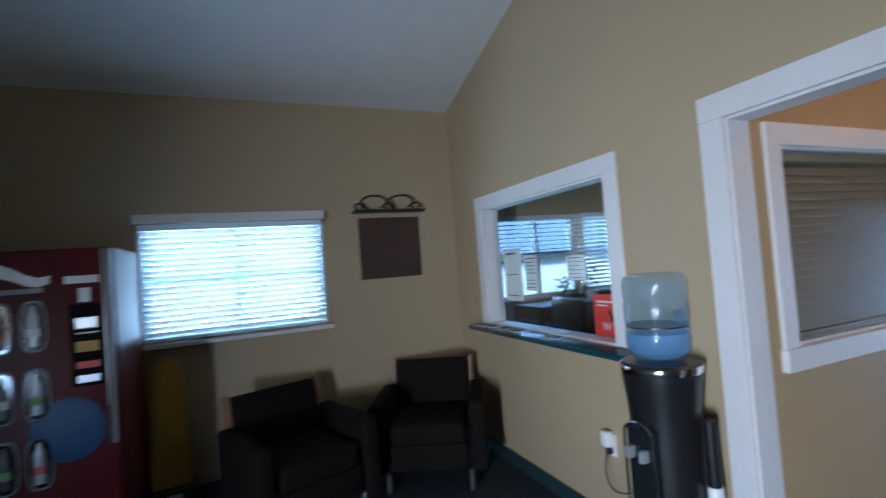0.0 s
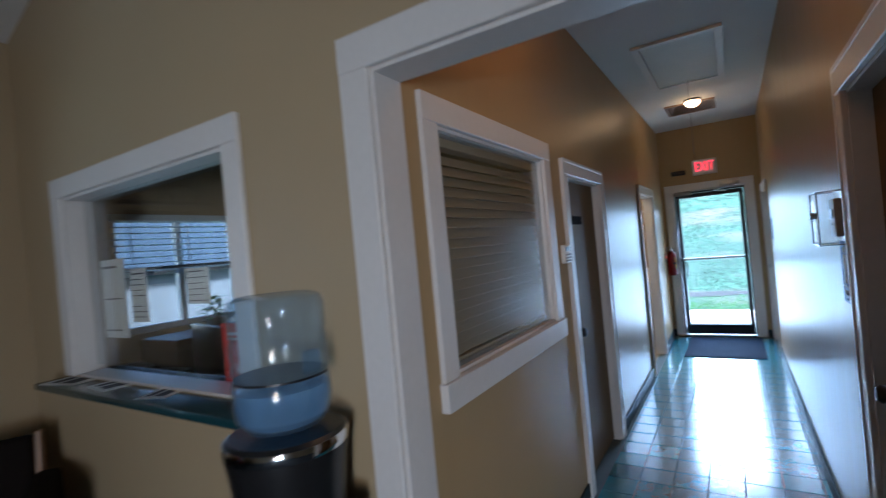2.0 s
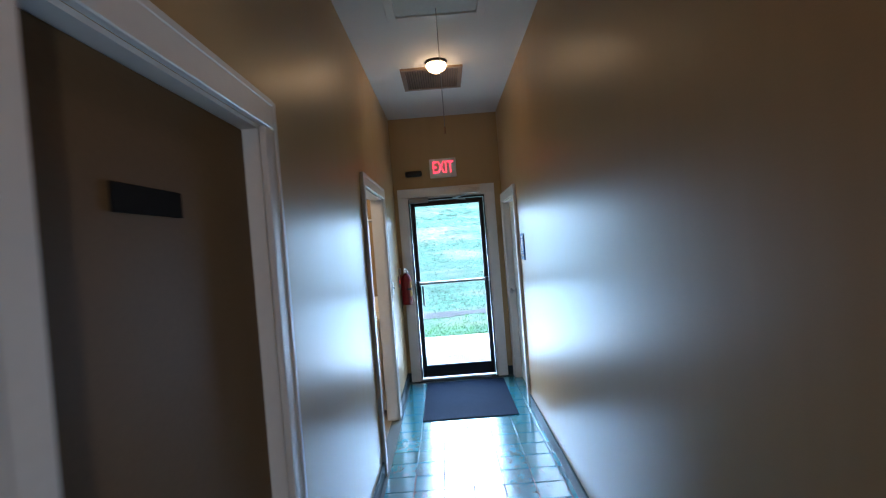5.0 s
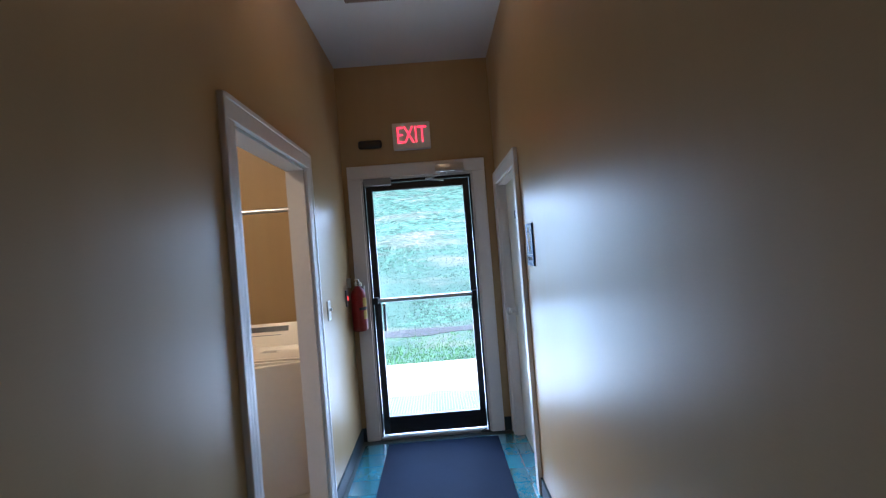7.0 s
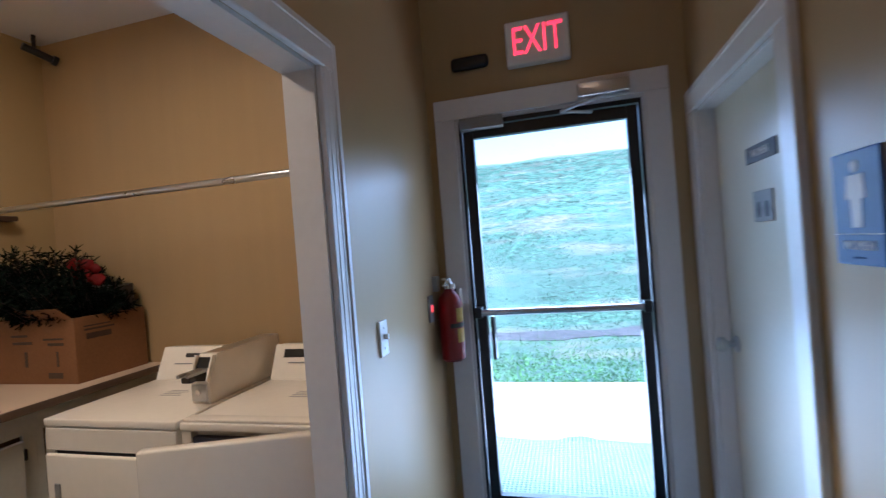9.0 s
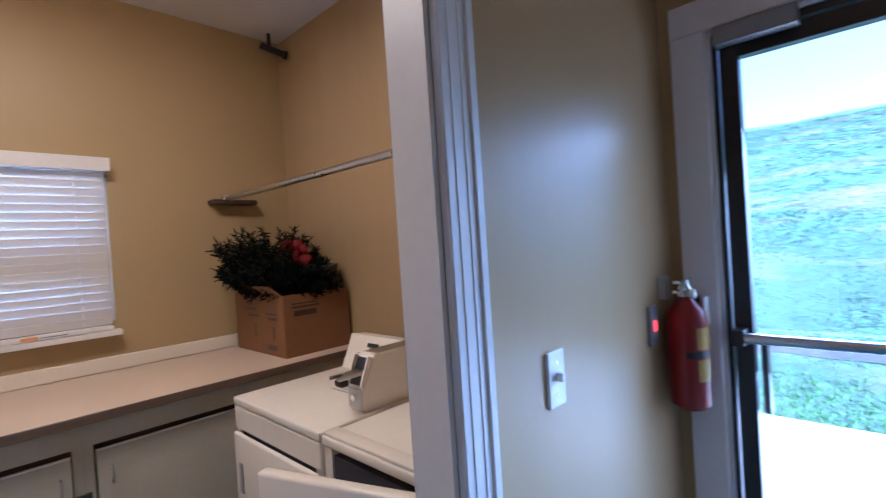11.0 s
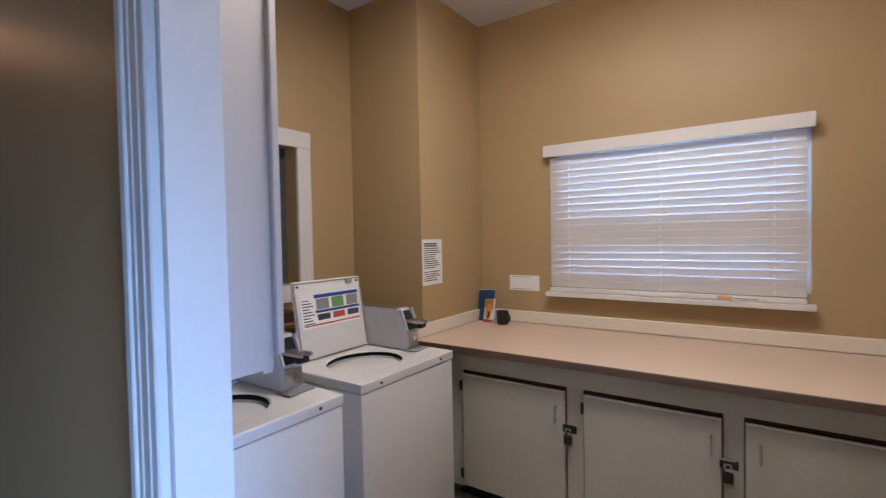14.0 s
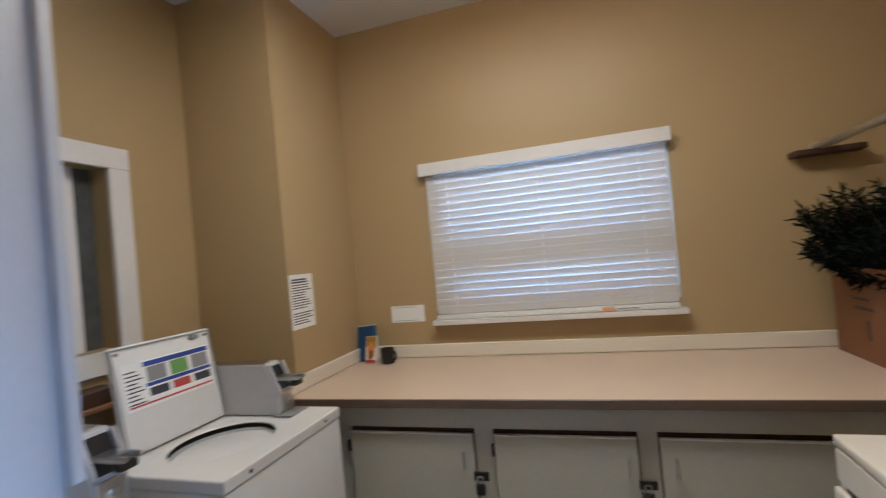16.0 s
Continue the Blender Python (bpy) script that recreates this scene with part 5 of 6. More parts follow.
def wall_cabinet():
    root = thing("wall_cabinet", (5.75, HN + 0.095, 1.11), label="white painted wall cabinet hanging above a washing machine", category="cabinet")
    y0 = HN + 0.095
    fixed("carcass", boxes((5.2, 6.27, y0 + 0.001, y0 + 0.29, 1.115, 2.5)), CABINET_WHITE, root)
    for a, b in ((5.21, 5.725), (5.735, 6.285)):
        d = fixed("door", soft_box(a, b, y0 + 0.292, y0 + 0.314, 1.15, 2.49, 0.003, 1), CABINET_WHITE, root)
    fixed("handle", tube(bmesh.new(), (5.82, y0 + 0.335, 1.2), (5.82, y0 + 0.335, 1.3), 0.005, 8), STEEL, root)
    fixed("bottom_rail", boxes((5.202, 6.268, y0 + 0.26, y0 + 0.288, 1.105, 1.115)), CABINET_WHITE, root)
    return root


wall_cabinet()


def carton():
    root = thing("cardboard_box", (8.32, 3.79, CZ), label="brown cardboard carton, open, on the worktop end", category="box")
    x0, x1, y0, y1, z1 = 8.115, 8.53, 3.485, 4.1, CZ + 0.34
    t = 0.006
    fixed("side", boxes((x0, x0 + t, y0, y1, CZ, z1)), CARDBOARD, root)
    fixed("side", boxes((x1 - t, x1, y0, y1, CZ, z1)), CARDBOARD, root)
    fixed("side", boxes((x0 + t, x1 - t, y0, y0 + t, CZ, z1)), CARDBOARD, root)
    fixed("side", boxes((x0 + t, x1 - t, y1 - t, y1, CZ, z1)), CARDBOARD, root)
    fixed("base", boxes((x0 + t, x1 - t, y0 + t, y1 - t, CZ, CZ + t)), CARDBOARD, root)
    fl = boxes((-0.09, 0, 0, 0.28, 0, 0.005))
    bmesh.ops.transform(fl, matrix=Matrix.Translation((x0, y0 + 0.02, z1)) @ Matrix.Rotation(radians(38), 4, "Y"), verts=fl.verts[:])
    fixed("flap", fl, CARDBOARD, root, "bent-out box flap")
    for q in ((0.1, 0.2, 0.03, 0.06), (0.08, 0.19, 0.2, 0.215), (0.08, 0.22, 0.23, 0.24), (0.3, 0.44, 0.21, 0.225), (0.33, 0.45, 0.25, 0.262), (0.34, 0.36, 0.09, 0.17), (0.12, 0.135, 0.09, 0.17)):
        fixed("print", boxes((x0 - 0.001, x0, y0 + q[0], y0 + q[1], CZ + q[2], CZ + q[3])), DARK_WOOD, root, "dark printed mark")
    for q in ((0.06, 0.2, 0.22, 0.25), (0.05, 0.22, 0.265, 0.275), (0.05, 0.2, 0.285, 0.292)):
        fixed("print", boxes((x0 + q[0], x0 + q[1], y0 - 0.001, y0, CZ + q[2], CZ + q[3])), DARK_WOOD, root, "dark printed mark")
    return root


carton()


def garland():
    """Artificial evergreen: curved stems that carry flat needles, heaped over the carton."""
    root = thing("evergreen_garland", (8.3, 3.75, CZ + 0.34), label="dark green artificial evergreen garland with a red bow in a carton", category="garland")
    rng = random.Random(11)
    verts, faces = [], []
    stem = bmesh.new()
    for _ in range(230):
        a = rng.uniform(0, 6.28)
        rr = rng.random() ** 0.5
        base = Vector((math.cos(a) * rr * 0.15, math.sin(a) * rr * 0.25, -0.06))
        lift = rng.uniform(0.2, 0.46) * (1.1 - 0.35 * rr)
        if base.y < -0.02 and base.x > -0.02:
            lift *= 0.62
        tip = base + Vector((math.cos(a) * rng.uniform(0.03, 0.26) - 0.07, math.sin(a) * rng.uniform(0.02, 0.2), lift))
        tip.x = max(-0.36, min(0.2, tip.x))
        tip.y = max(-0.3, min(0.33, tip.y))
        tube(stem, base, tip, 0.003, 5)
        way = (tip - base)
        for k in range(64):
            p = base + way * (0.2 + 0.82 * k / 64)
            d = Vector((rng.gauss(0, 1), rng.gauss(0, 1), rng.gauss(0, 1))).normalized()
            d = (d + way.normalized() * 0.5).normalized() * rng.uniform(0.03, 0.055)
            s = d.cross(Vector((rng.gauss(0, 1), rng.gauss(0, 1), rng.gauss(0, 1)))).normalized() * 0.0058
            n = len(verts)
            q = p + d
            verts += [tuple(p - s), tuple(p + s), tuple(q + s * 0.4), tuple(q - s * 0.4)]
            faces.append((n, n + 1, n + 2, n + 3))
    tagged(part("twig", stem, DARK_WOOD, root), kind="stuff")
    me = bpy.data.meshes.new("needles")
    me.from_pydata(verts, [], faces)
    me.materials.append(NEEDLE)
    nd = tagged(new("needles", me), kind="stuff")
    nd.parent = root
    for i in range(6):
        a = radians(60 * i + 20)
        loop = lathe([(0.004, -0.01), (0.03, 0.0), (0.042, 0.02), (0.03, 0.045), (0.006, 0.05)], 14)
        bmesh.ops.transform(loop, matrix=Matrix.Translation((-0.06, -0.215, 0.23)) @ Matrix.Rotation(radians(-35), 4, "Z") @ Matrix.Rotation(radians(70), 4, "X") @ Matrix.Rotation(a, 4, "Z") @ Matrix.Rotation(radians(25 * (i % 2)), 4, "Y") @ Matrix.Scale(0.62 + 0.12 * (i % 3), 4) @ Matrix.Translation((0.045, 0, 0)) @ Matrix.Rotation(radians(62), 4, "Y") @ Matrix.Diagonal((0.55, 1.1, 1.4, 1)), verts=loop.verts[:])
        part("bow_loop", loop, RIBBON, root, "shiny red ribbon loop", True)
    part("bow_knot", lathe([(0.004, 0.2), (0.018, 0.21), (0.018, 0.235), (0.004, 0.245)], 12, (-0.06, -0.22)), RIBBON, root, "", True)
    return root


garland()


def bin_liner():
    """A crumpled black bag standing up out of the carton."""
    bm = bmesh.new()
    n, rows = 40, 12
    rings = []
    for k in range(rows):
        z = CZ + 0.02 + 0.46 * k / (rows - 1)
        ring = []
        for i in range(n):
            a = 2 * math.pi * i / n
            c, q = math.cos(a), math.sin(a)
            x = 8.4 + 0.115 * math.copysign(abs(c) ** 0.5, c)
            y = 3.615 + 0.12 * math.copysign(abs(q) ** 0.5, q)
            j = noise.noise((x * 14, y * 14, z * 9)) * 0.018 * (k / rows)
            ring.append(bm.verts.new((x + j, y + j, z + 0.05 * noise.noise((x * 9, y * 9, 3)) * k / rows)))
        rings.append(ring)
    for lo, hi in zip(rings, rings[1:]):
        for i in range(n):
            bm.faces.new((lo[i], lo[(i + 1) % n], hi[(i + 1) % n], hi[i]))
    bm.faces.new(rings[-1])
    bm.faces.new(rings[0][::-1])
    return tagged(solid("bin_liner", bm, BLACK, smooth=True), "crumpled black plastic bag sticking out of the carton", "bag")


bin_liner()


def hanging_rod():
    root = thing("hanging_rod", (8.15, 2.9, 1.8), label="steel clothes rod across the laundry with wooden wall cleat", category="rod")
    fixed("rod", tube(bmesh.new(), (8.13, HN + 0.095, 1.8), (8.13, LN - 0.02, 1.8), 0.0165, 18), STEEL, root, "", True)
    fixed("cleat", soft_box(8.02, 8.3, LN - 0.09, LN, 1.762, 1.79, 0.005), DARK_WOOD, root, "wooden cleat on the wall")
    fixed("cup", tube(bmesh.new(), (8.13, LN - 0.035, 1.8), (8.13, LN, 1.8), 0.027, 18), STEEL, root, "", True)
    return root


hanging_rod()


def ceiling_camera():
    root = thing("security_camera", (8.47, 4.06, 2.9), label="black security camera on a bracket in the ceiling corner", category="camera")
    part("bracket", tube(bmesh.new(), (-0.03, 0.0, 0), (-0.03, 0.0, -0.09), 0.012), BLACK, root)
    b = tube(bmesh.new(), (-0.09, 0.01, -0.085), (0.05, -0.03, -0.125), 0.022, 18)
    part("body", b, BLACK, root, "", True)
    part("hood", tube(bmesh.new(), (0.05, -0.03, -0.125), (0.075, -0.037, -0.132), 0.03, 18), BLACK, root, "", True)
    return root


ceiling_camera()


def sheet(name, label, at, turn, w, h, lines, cat="paper", heads=0):
    root = thing(name, at, turn, label, cat)
    part("sheet", boxes((-w / 2, w / 2, -0.0015, -0.0003, 0, h)), PAPER, root)
    rng = random.Random(int(h * 1000))
    ls = []
    for i in range(lines):
        z = h * (0.9 - 0.8 * i / max(1, lines - 1)) if lines > 1 else h * 0.5
        if rng.random() < 0.14 and i > 1:
            continue
        ls.append((-w * 0.42, w * rng.uniform(0.1, 0.42), -0.0024, -0.0015, z - h * 0.012, z + h * (0.018 if i < heads else 0.006)))
    part("printed_text", boxes(*ls), INK, root, "rows of small unreadable text")
    return root


sheet("notice", "white paper notice with rows of text taped to the wall", (5.6605, 3.58, 1.157), 90, 0.2, 0.272, 18, heads=2)
sheet("wall_card", "small white card with a line of text on the wall", (5.985, LN - 0.0005, 1.075), 0, 0.215, 0.1, 2)

book = thing("book", (5.735, 4.08, CZ), -18, "blue book propped against the backsplash", "book")
b = soft_box(-0.08, 0.07, -0.012, 0.012, 0, 0.215, 0.006, 2)
bmesh.ops.transform(b, matrix=Matrix.Rotation(radians(-6), 4, "Y") @ Matrix.Rotation(radians(-12), 4, "X"), verts=b.verts[:])
part("cover", b, BOOK_BLUE, book)
b = boxes((-0.076, 0.068, -0.009, 0.009, 0.003, 0.217))
bmesh.ops.transform(b, matrix=Matrix.Rotation(radians(-6), 4, "Y") @ Matrix.Rotation(radians(-12), 4, "X"), verts=b.verts[:])
part("pages", b, PAPER, book)
book2 = thing("booklet", (5.785, 4.03, CZ), -24, "orange picture booklet leaning on a blue book", "book")
b = boxes((-0.05, 0.05, -0.004, 0.004, 0, 0.16))
bmesh.ops.transform(b, matrix=Matrix.Rotation(radians(-6), 4, "Y") @ Matrix.Rotation(radians(-13), 4, "X"), verts=b.verts[:])
part("cover", b, PAPER, book2)
for nm, outline, m in (
    ("cover_sky", [(-0.047, 0.1), (0.047, 0.09), (0.047, 0.157), (-0.047, 0.157)], YELLOW),
    ("cover_figure", [(-0.03, 0.03), (0.0, 0.02), (0.03, 0.05), (0.036, 0.1), (0.01, 0.13), (-0.02, 0.12), (-0.034, 0.085)], ORANGE_INK),
    ("cover_patch", [(-0.01, 0.03), (0.012, 0.03), (0.015, 0.07), (-0.006, 0.08)], DARK_WOOD),
    ("cover_strip", [(-0.047, 0.003), (0.047, 0.003), (0.047, 0.02), (-0.047, 0.024)], RED_INK),
):
    depth = {"cover_sky": 0.0046, "cover_figure": 0.0052, "cover_patch": 0.0058, "cover_strip": 0.0046}[nm]
    b = prism(outline, "y", -depth, -0.004)
    bmesh.ops.transform(b, matrix=Matrix.Rotation(radians(-6), 4, "Y") @ Matrix.Rotation(radians(-13), 4, "X"), verts=b.verts[:])
    part(nm, b, m, book2)
mug = thing("mug", (5.895, 4.03, CZ), -20, "black coffee mug on the worktop", "mug")
part("cup", lathe([(0.03, 0), (0.036, 0.004), (0.04, 0.04), (0.041, 0.088), (0.037, 0.088), (0.035, 0.02), (0.005, 0.015)], 28), BLACK, mug, "", True)
h = bmesh.new()
pts = [(0.038, 0, 0.075), (0.06, 0, 0.07), (0.067, 0, 0.048), (0.058, 0, 0.026), (0.038, 0, 0.022)]
for a, c in zip(pts, pts[1:]):
    tube(h, a, c, 0.0055, 8)
part("handle", h, BLACK, mug, "", True)

shelf = thing("wall_shelf", (5.11, 2.8, 1.0), label="narrow wooden shelf under the laundry wall window", category="shelf")
fixed("board", soft_box(5.111, 5.25, 2.5, 3.12, 0.985, 1.003, 0.003, 1), WOOD, shelf)
fixed("bracket", boxes((5.111, 5.21, 2.55, 2.565, 0.9, 0.985)), STEEL, shelf)
fixed("bracket", boxes((5.111, 5.21, 3.03, 3.045, 0.9, 0.985)), STEEL, shelf)
tagged(solid("soap_box", soft_box(5.12, 5.22, 2.95, 3.1, 1.003, 1.05, 0.003), YELLOW), "flat yellow soap packet on the shelf", "box")
tagged(solid("wooden_tray", soft_box(5.12, 5.23, 2.75, 2.93, 1.003, 1.06, 0.004), DARK_WOOD), "dark wooden tray on the shelf", "tray")
fixed("sash", boxes((5.017, 5.035, 2.9, 2.94, 1.19, 1.97)), TRIM, thing("sash_laundry_window", (5.1, 2.8, 1.2), label="white sash bar of the laundry wall window", category="window", kind="structure"))

# ---- lobby ----


def vending_machine():
    root = thing("vending_machine", (-0.77, 3.83, 0), label="red drinks vending machine with bottle pictures and dark coin panel", category="vending machine")
    w, f = 0.5, -0.41
    part("cabinet", soft_box(-w, w, f + 0.05, 0.27, 0.03, 1.8, 0.012, 3), VENDING_RED, root, "dark red steel cabinet", True)
    part("feet", boxes((-w + 0.05, w - 0.05, f + 0.1, 0.25, 0, 0.03)), BLACK, root)
    door = part("door", soft_box(-w + 0.004, w - 0.004, f, f + 0.046, 0.1, 1.795, 0.01, 3), VENDING_RED, root, "red illuminated-front door", True)
    part("corner_trim", soft_box(w - 0.03, w - 0.006, f - 0.012, f + 0.04, 0.75, 1.79, 0.008, 3), GREY_PLASTIC, door, "grey edge trim", True)
    part("corner_trim", soft_box(w - 0.046, w - 0.037, f - 0.008, f + 0.002, 0.75, 1.79, 0.003, 2), STEEL, door, "steel edge strip", True)
    sw = [(-0.42 + 0.05 * i, 1.69 + 0.04 * math.sin(i * 0.9)) for i in range(14)]
    part("emblem", prism(sw + [(x, z - 0.05 - 0.02 * math.cos(x * 9)) for x, z in sw[::-1]], "y", f - 0.007, f - 0.003), SASH_GREY, door, "pale wavy emblem")
    part("top_band", boxes((-0.44, 0.2, f - 0.005, f - 0.001, 1.575, 1.6)), GREY_PLASTIC, door, "pale stripe")

    def capsule(x, z, rx, rz):
        ring = [2 * math.pi * k / 28 for k in range(28)]
        return [(x + rx * math.copysign(abs(math.cos(t)) ** 0.55, math.cos(t)), z + rz * math.copysign(abs(math.sin(t)) ** 0.75, math.sin(t))) for t in ring]

    for r in range(3):
        for c in range(4):
            x, z = -0.265 + 0.14 * c, 1.405 - 0.345 * r
            part("picture_rim", prism(capsule(x, z, 0.055, 0.132), "y", f - 0.006, f - 0.001), GREY_PLASTIC, door, "pale capsule rim")
            part("picture_panel", prism(capsule(x, z, 0.048, 0.122), "y", f - 0.009, f - 0.0055), DARK_GLASS, door, "dark capsule picture panel")
            bt = lathe([(0.026, z - 0.1), (0.029, z - 0.02), (0.024, z + 0.02), (0.026, z + 0.05), (0.011, z + 0.085), (0.011, z + 0.105)], 14)
            bmesh.ops.transform(bt, matrix=Matrix.Translation((x, f - 0.009, 0)) @ Matrix.Diagonal((1, 0.2, 1, 1)), verts=bt.verts[:])
            part("bottle_picture", bt, SASH_GREY if c % 2 else DARK_METAL, door, "bottle picture", True)
            part("bottle_label", boxes((x - 0.027, x + 0.027, f - 0.0165, f - 0.013, z - 0.05, z - 0.01)), (PAPER, GREEN_INK, RED_INK)[(r + c) % 3], door)
    part("coin_panel", soft_box(0.305, 0.45, f - 0.012, f + 0.002, 1.07, 1.5, 0.006), DARK_PLATE, door, "black coin and selection panel")
    part("price_card", boxes((0.35, 0.4, f - 0.006, f, 1.51, 1.585)), PAPER, door, "white price card")
    part("band", boxes((0.29, 0.44, f - 0.006, f, 1.61, 1.65)), PAPER, door, "white strip")
    for z0, z1, m in ((1.37, 1.43, STEEL), (1.345, 1.352, PAPER), (1.25, 1.305, YELLOW), (1.165, 1.2, RED_PLASTIC), (1.09, 1.13, STEEL)):
        part("selection_button", soft_box(0.33, 0.43, f - 0.02, f - 0.011, z0, z1, 0.003), m, door)
    rnd = lathe([(0.16, 0), (0.165, 0.004), (0.15, 0.008), (0.004, 0.009)], 32)
    bmesh.ops.transform(rnd, matrix=Matrix.Translation((0.28, f, 0.86)) @ Matrix.Rotation(radians(90), 4, "X"), verts=rnd.verts[:])
    part("round_emblem", rnd, BOOK_BLUE, door, "dark blue round emblem", True)
    part("delivery_flap", soft_box(-0.3, 0.15, f - 0.015, f + 0.002, 0.2, 0.38, 0.01), BLACK, door, "black delivery flap")
    return root


vending_machine()


def lounge_chair(at, turn, label):
    root = thing("lounge_chair", at, turn, label, "chair", "lobby lounge chairs")
    part("seat", soft_box(-0.27, 0.27, -0.33, 0.2, 0.3, 0.46, 0.04, 4), UPHOLSTERY, root, "", True)
    part("front_panel", soft_box(-0.27, 0.27, -0.34, -0.3, 0.14, 0.32, 0.012, 2), UPHOLSTERY, root, "", True)
    back = soft_box(-0.3, 0.3, -0.06, 0.06, 0, 0.41, 0.03, 4)
    bmesh.ops.transform(back, matrix=Matrix.Translation((0, 0.26, 0.38)) @ Matrix.Rotation(radians(-10), 4, "X"), verts=back.verts[:])
    part("backrest", back, UPHOLSTERY, root, "", True)
    for s in (-1, 1):
        a, b = sorted((s * 0.3, s * 0.41))
        part("arm", soft_box(a, b, -0.36, 0.28, 0.13, 0.61, 0.03, 3), UPHOLSTERY, root, "", True)
        a, b = sorted((s * 0.303, s * 0.33))
        side = soft_box(a, b, -0.04, 0.05, 0.1, 0.42, 0.006, 2)
        bmesh.ops.transform(side, matrix=Matrix.Translation((0, 0.27, 0.38)) @ Matrix.Rotation(radians(-10), 4, "X"), verts=side.verts[:])
        part("side_rail", side, WOOD, root, "light wooden side rail")
        for y in (-0.32, 0.25):
            x = s * 0.29
            part("leg", tube(bmesh.new(), (x, y, 0), (x, y, 0.135), 0.019, 14), STEEL, root, "short steel leg", True)
    return root


lounge_chair((1.64, 3.79, 0), -27, "dark brown upholstered lounge chair with steel legs in the corner")
lounge_chair((0.64, 3.66, 0), 20, "dark brown upholstered lounge chair turned slightly under the window")


def floor_sign():
    root = thing("wet_floor_sign", (-0.14, 4.16, 0), 6, "yellow plastic wet floor sign leaning against the wall", "floor sign")
    for s, a in ((-1, -5), (1, 5)):
        bm = prism([(-0.13, 0.02), (0.13, 0.02), (0.075, 0.98), (0.04, 1.05), (-0.04, 1.05), (-0.075, 0.98)], "y", -0.006, 0.006)
        bmesh.ops.transform(bm, matrix=Matrix.Translation((0, s * 0.05, 0)) @ Matrix.Rotation(radians(-a * 0.55), 4, "X"), verts=bm.verts[:])
        part("panel", bm, YELLOW, root)
    part("mark", prism([(-0.05, 0.3), (0.05, 0.3), (0.032, 0.62), (-0.032, 0.62)], "y", -0.066, -0.05), BLACK, root, "dark warning mark")
    part("grip_slot", boxes((-0.03, 0.03, -0.052, -0.036, 0.88, 0.96)), BLACK, root, "dark grip slot")
    part("foot", soft_box(-0.15, 0.15, -0.1, 0.09, 0, 0.2, 0.02, 3), BLACK, root, "black weighted foot", True)
    part("label", boxes((-0.04, 0.05, -0.103, -0.1, 0.07, 0.16)), PAPER, root, "white label")
    return root


floor_sign()


def plaque():
    root = thing("wall_plaque", (1.565, NW, 1.48), label="dark carved wooden wall plaque under a scrolled iron shelf", category="plaque")
    part("board", soft_box(-0.27, 0.27, -0.025, -0.001, 0, 0.52, 0.005), DARK_WOOD, root)
    part("inner_panel", soft_box(-0.2, 0.2, -0.032, -0.024, 0.07, 0.45, 0.004), DARK_WOOD, root)
    part("carving", lathe([(0.07, 0), (0.08, 0.006), (0.06, 0.01), (0.03, 0.008), (0.005, 0.012)], 20), DARK_WOOD, root, "carved rosette", True).matrix_basis = pose(0, -0.032, 0.27, 90, 0, 0)
    part("shelf", soft_box(-0.315, 0.315, -0.1, -0.001, 0.56, 0.58, 0.005), BLACK, root, "dark iron shelf")
    sc = bmesh.new()
    for cx, r in ((-0.12, 0.13), (0.12, 0.13), (-0.25, 0.05), (0.25, 0.05), (0.0, 0.05)):
        pts = [(cx + r * math.cos(t) * (1 - 0.02 * k), -0.05, 0.6 + r * 0.4 + r * 0.5 * math.sin(t) * (1 - 0.02 * k)) for k, t in enumerate([math.pi * (1.35 - 0.14 * j) for j in range(13)])]
        for a, c in zip(pts, pts[1:]):
            tube(sc, a, c, 0.008, 6)
    tube(sc, (-0.3, -0.05, 0.583), (0.3, -0.05, 0.583), 0.008, 6)
    part("scrollwork", sc, BLACK, root, "scrolled iron rail")
    return root


plaque()


def service_ledge():
    root = thing("service_ledge", (2.1, 3.0, 1.03), label="dark teal laminate ledge under the service window", category="counter")
    fixed("ledge_top", soft_box(2.05, SX2 + 0.1, 2.1, 3.87, 1.016, 1.05, 0.008, 2), LEDGE, root, "", True)
    return root


service_ledge()
for i, (x, y, r, w, d) in enumerate(((2.16, 3.68, 12, 0.18, 0.26), (2.17, 3.3, -8, 0.15, 0.22), (2.18, 2.86, 20, 0.18, 0.14))):
    lf = thing("leaflet", (x, y, 1.0505), r, "printed leaflet lying on the ledge", "leaflet", "leaflets on the ledge")
    part("sheet", boxes((-w / 2, w / 2, -d / 2, d / 2, 0, 0.002)), PAPER, lf)
    part("print", boxes((-w * 0.35, w * 0.35, -d * 0.3, d * 0.05, 0.002, 0.0026), (-w * 0.35, w * 0.2, d * 0.15, d * 0.35, 0.002, 0.0026)), INK, lf)

red = thing("counter_sign", (2.33, 2.57, 1.062), -90, "red printed counter card with a white letter W", "sign")
part("card", boxes((-0.1, 0.1, -0.003, 0.003, 0, 0.25)), RED_PLASTIC, red)
part("text_bars", boxes((-0.07, 0.06, -0.0042, -0.003, 0.2, 0.212), (-0.07, 0.02, -0.0042, -0.003, 0.18, 0.188)), PAPER, red)
lettering("letters", "W", 0.065, PAPER, red, pose(0.005, -0.0035, 0.06, 90, 0, 0), 0.0008)
part("slash", prism([(0.02, 0.15), (0.035, 0.165), (0.075, 0.09), (0.06, 0.085)], "y", -0.0042, -0.003), BLACK, red)


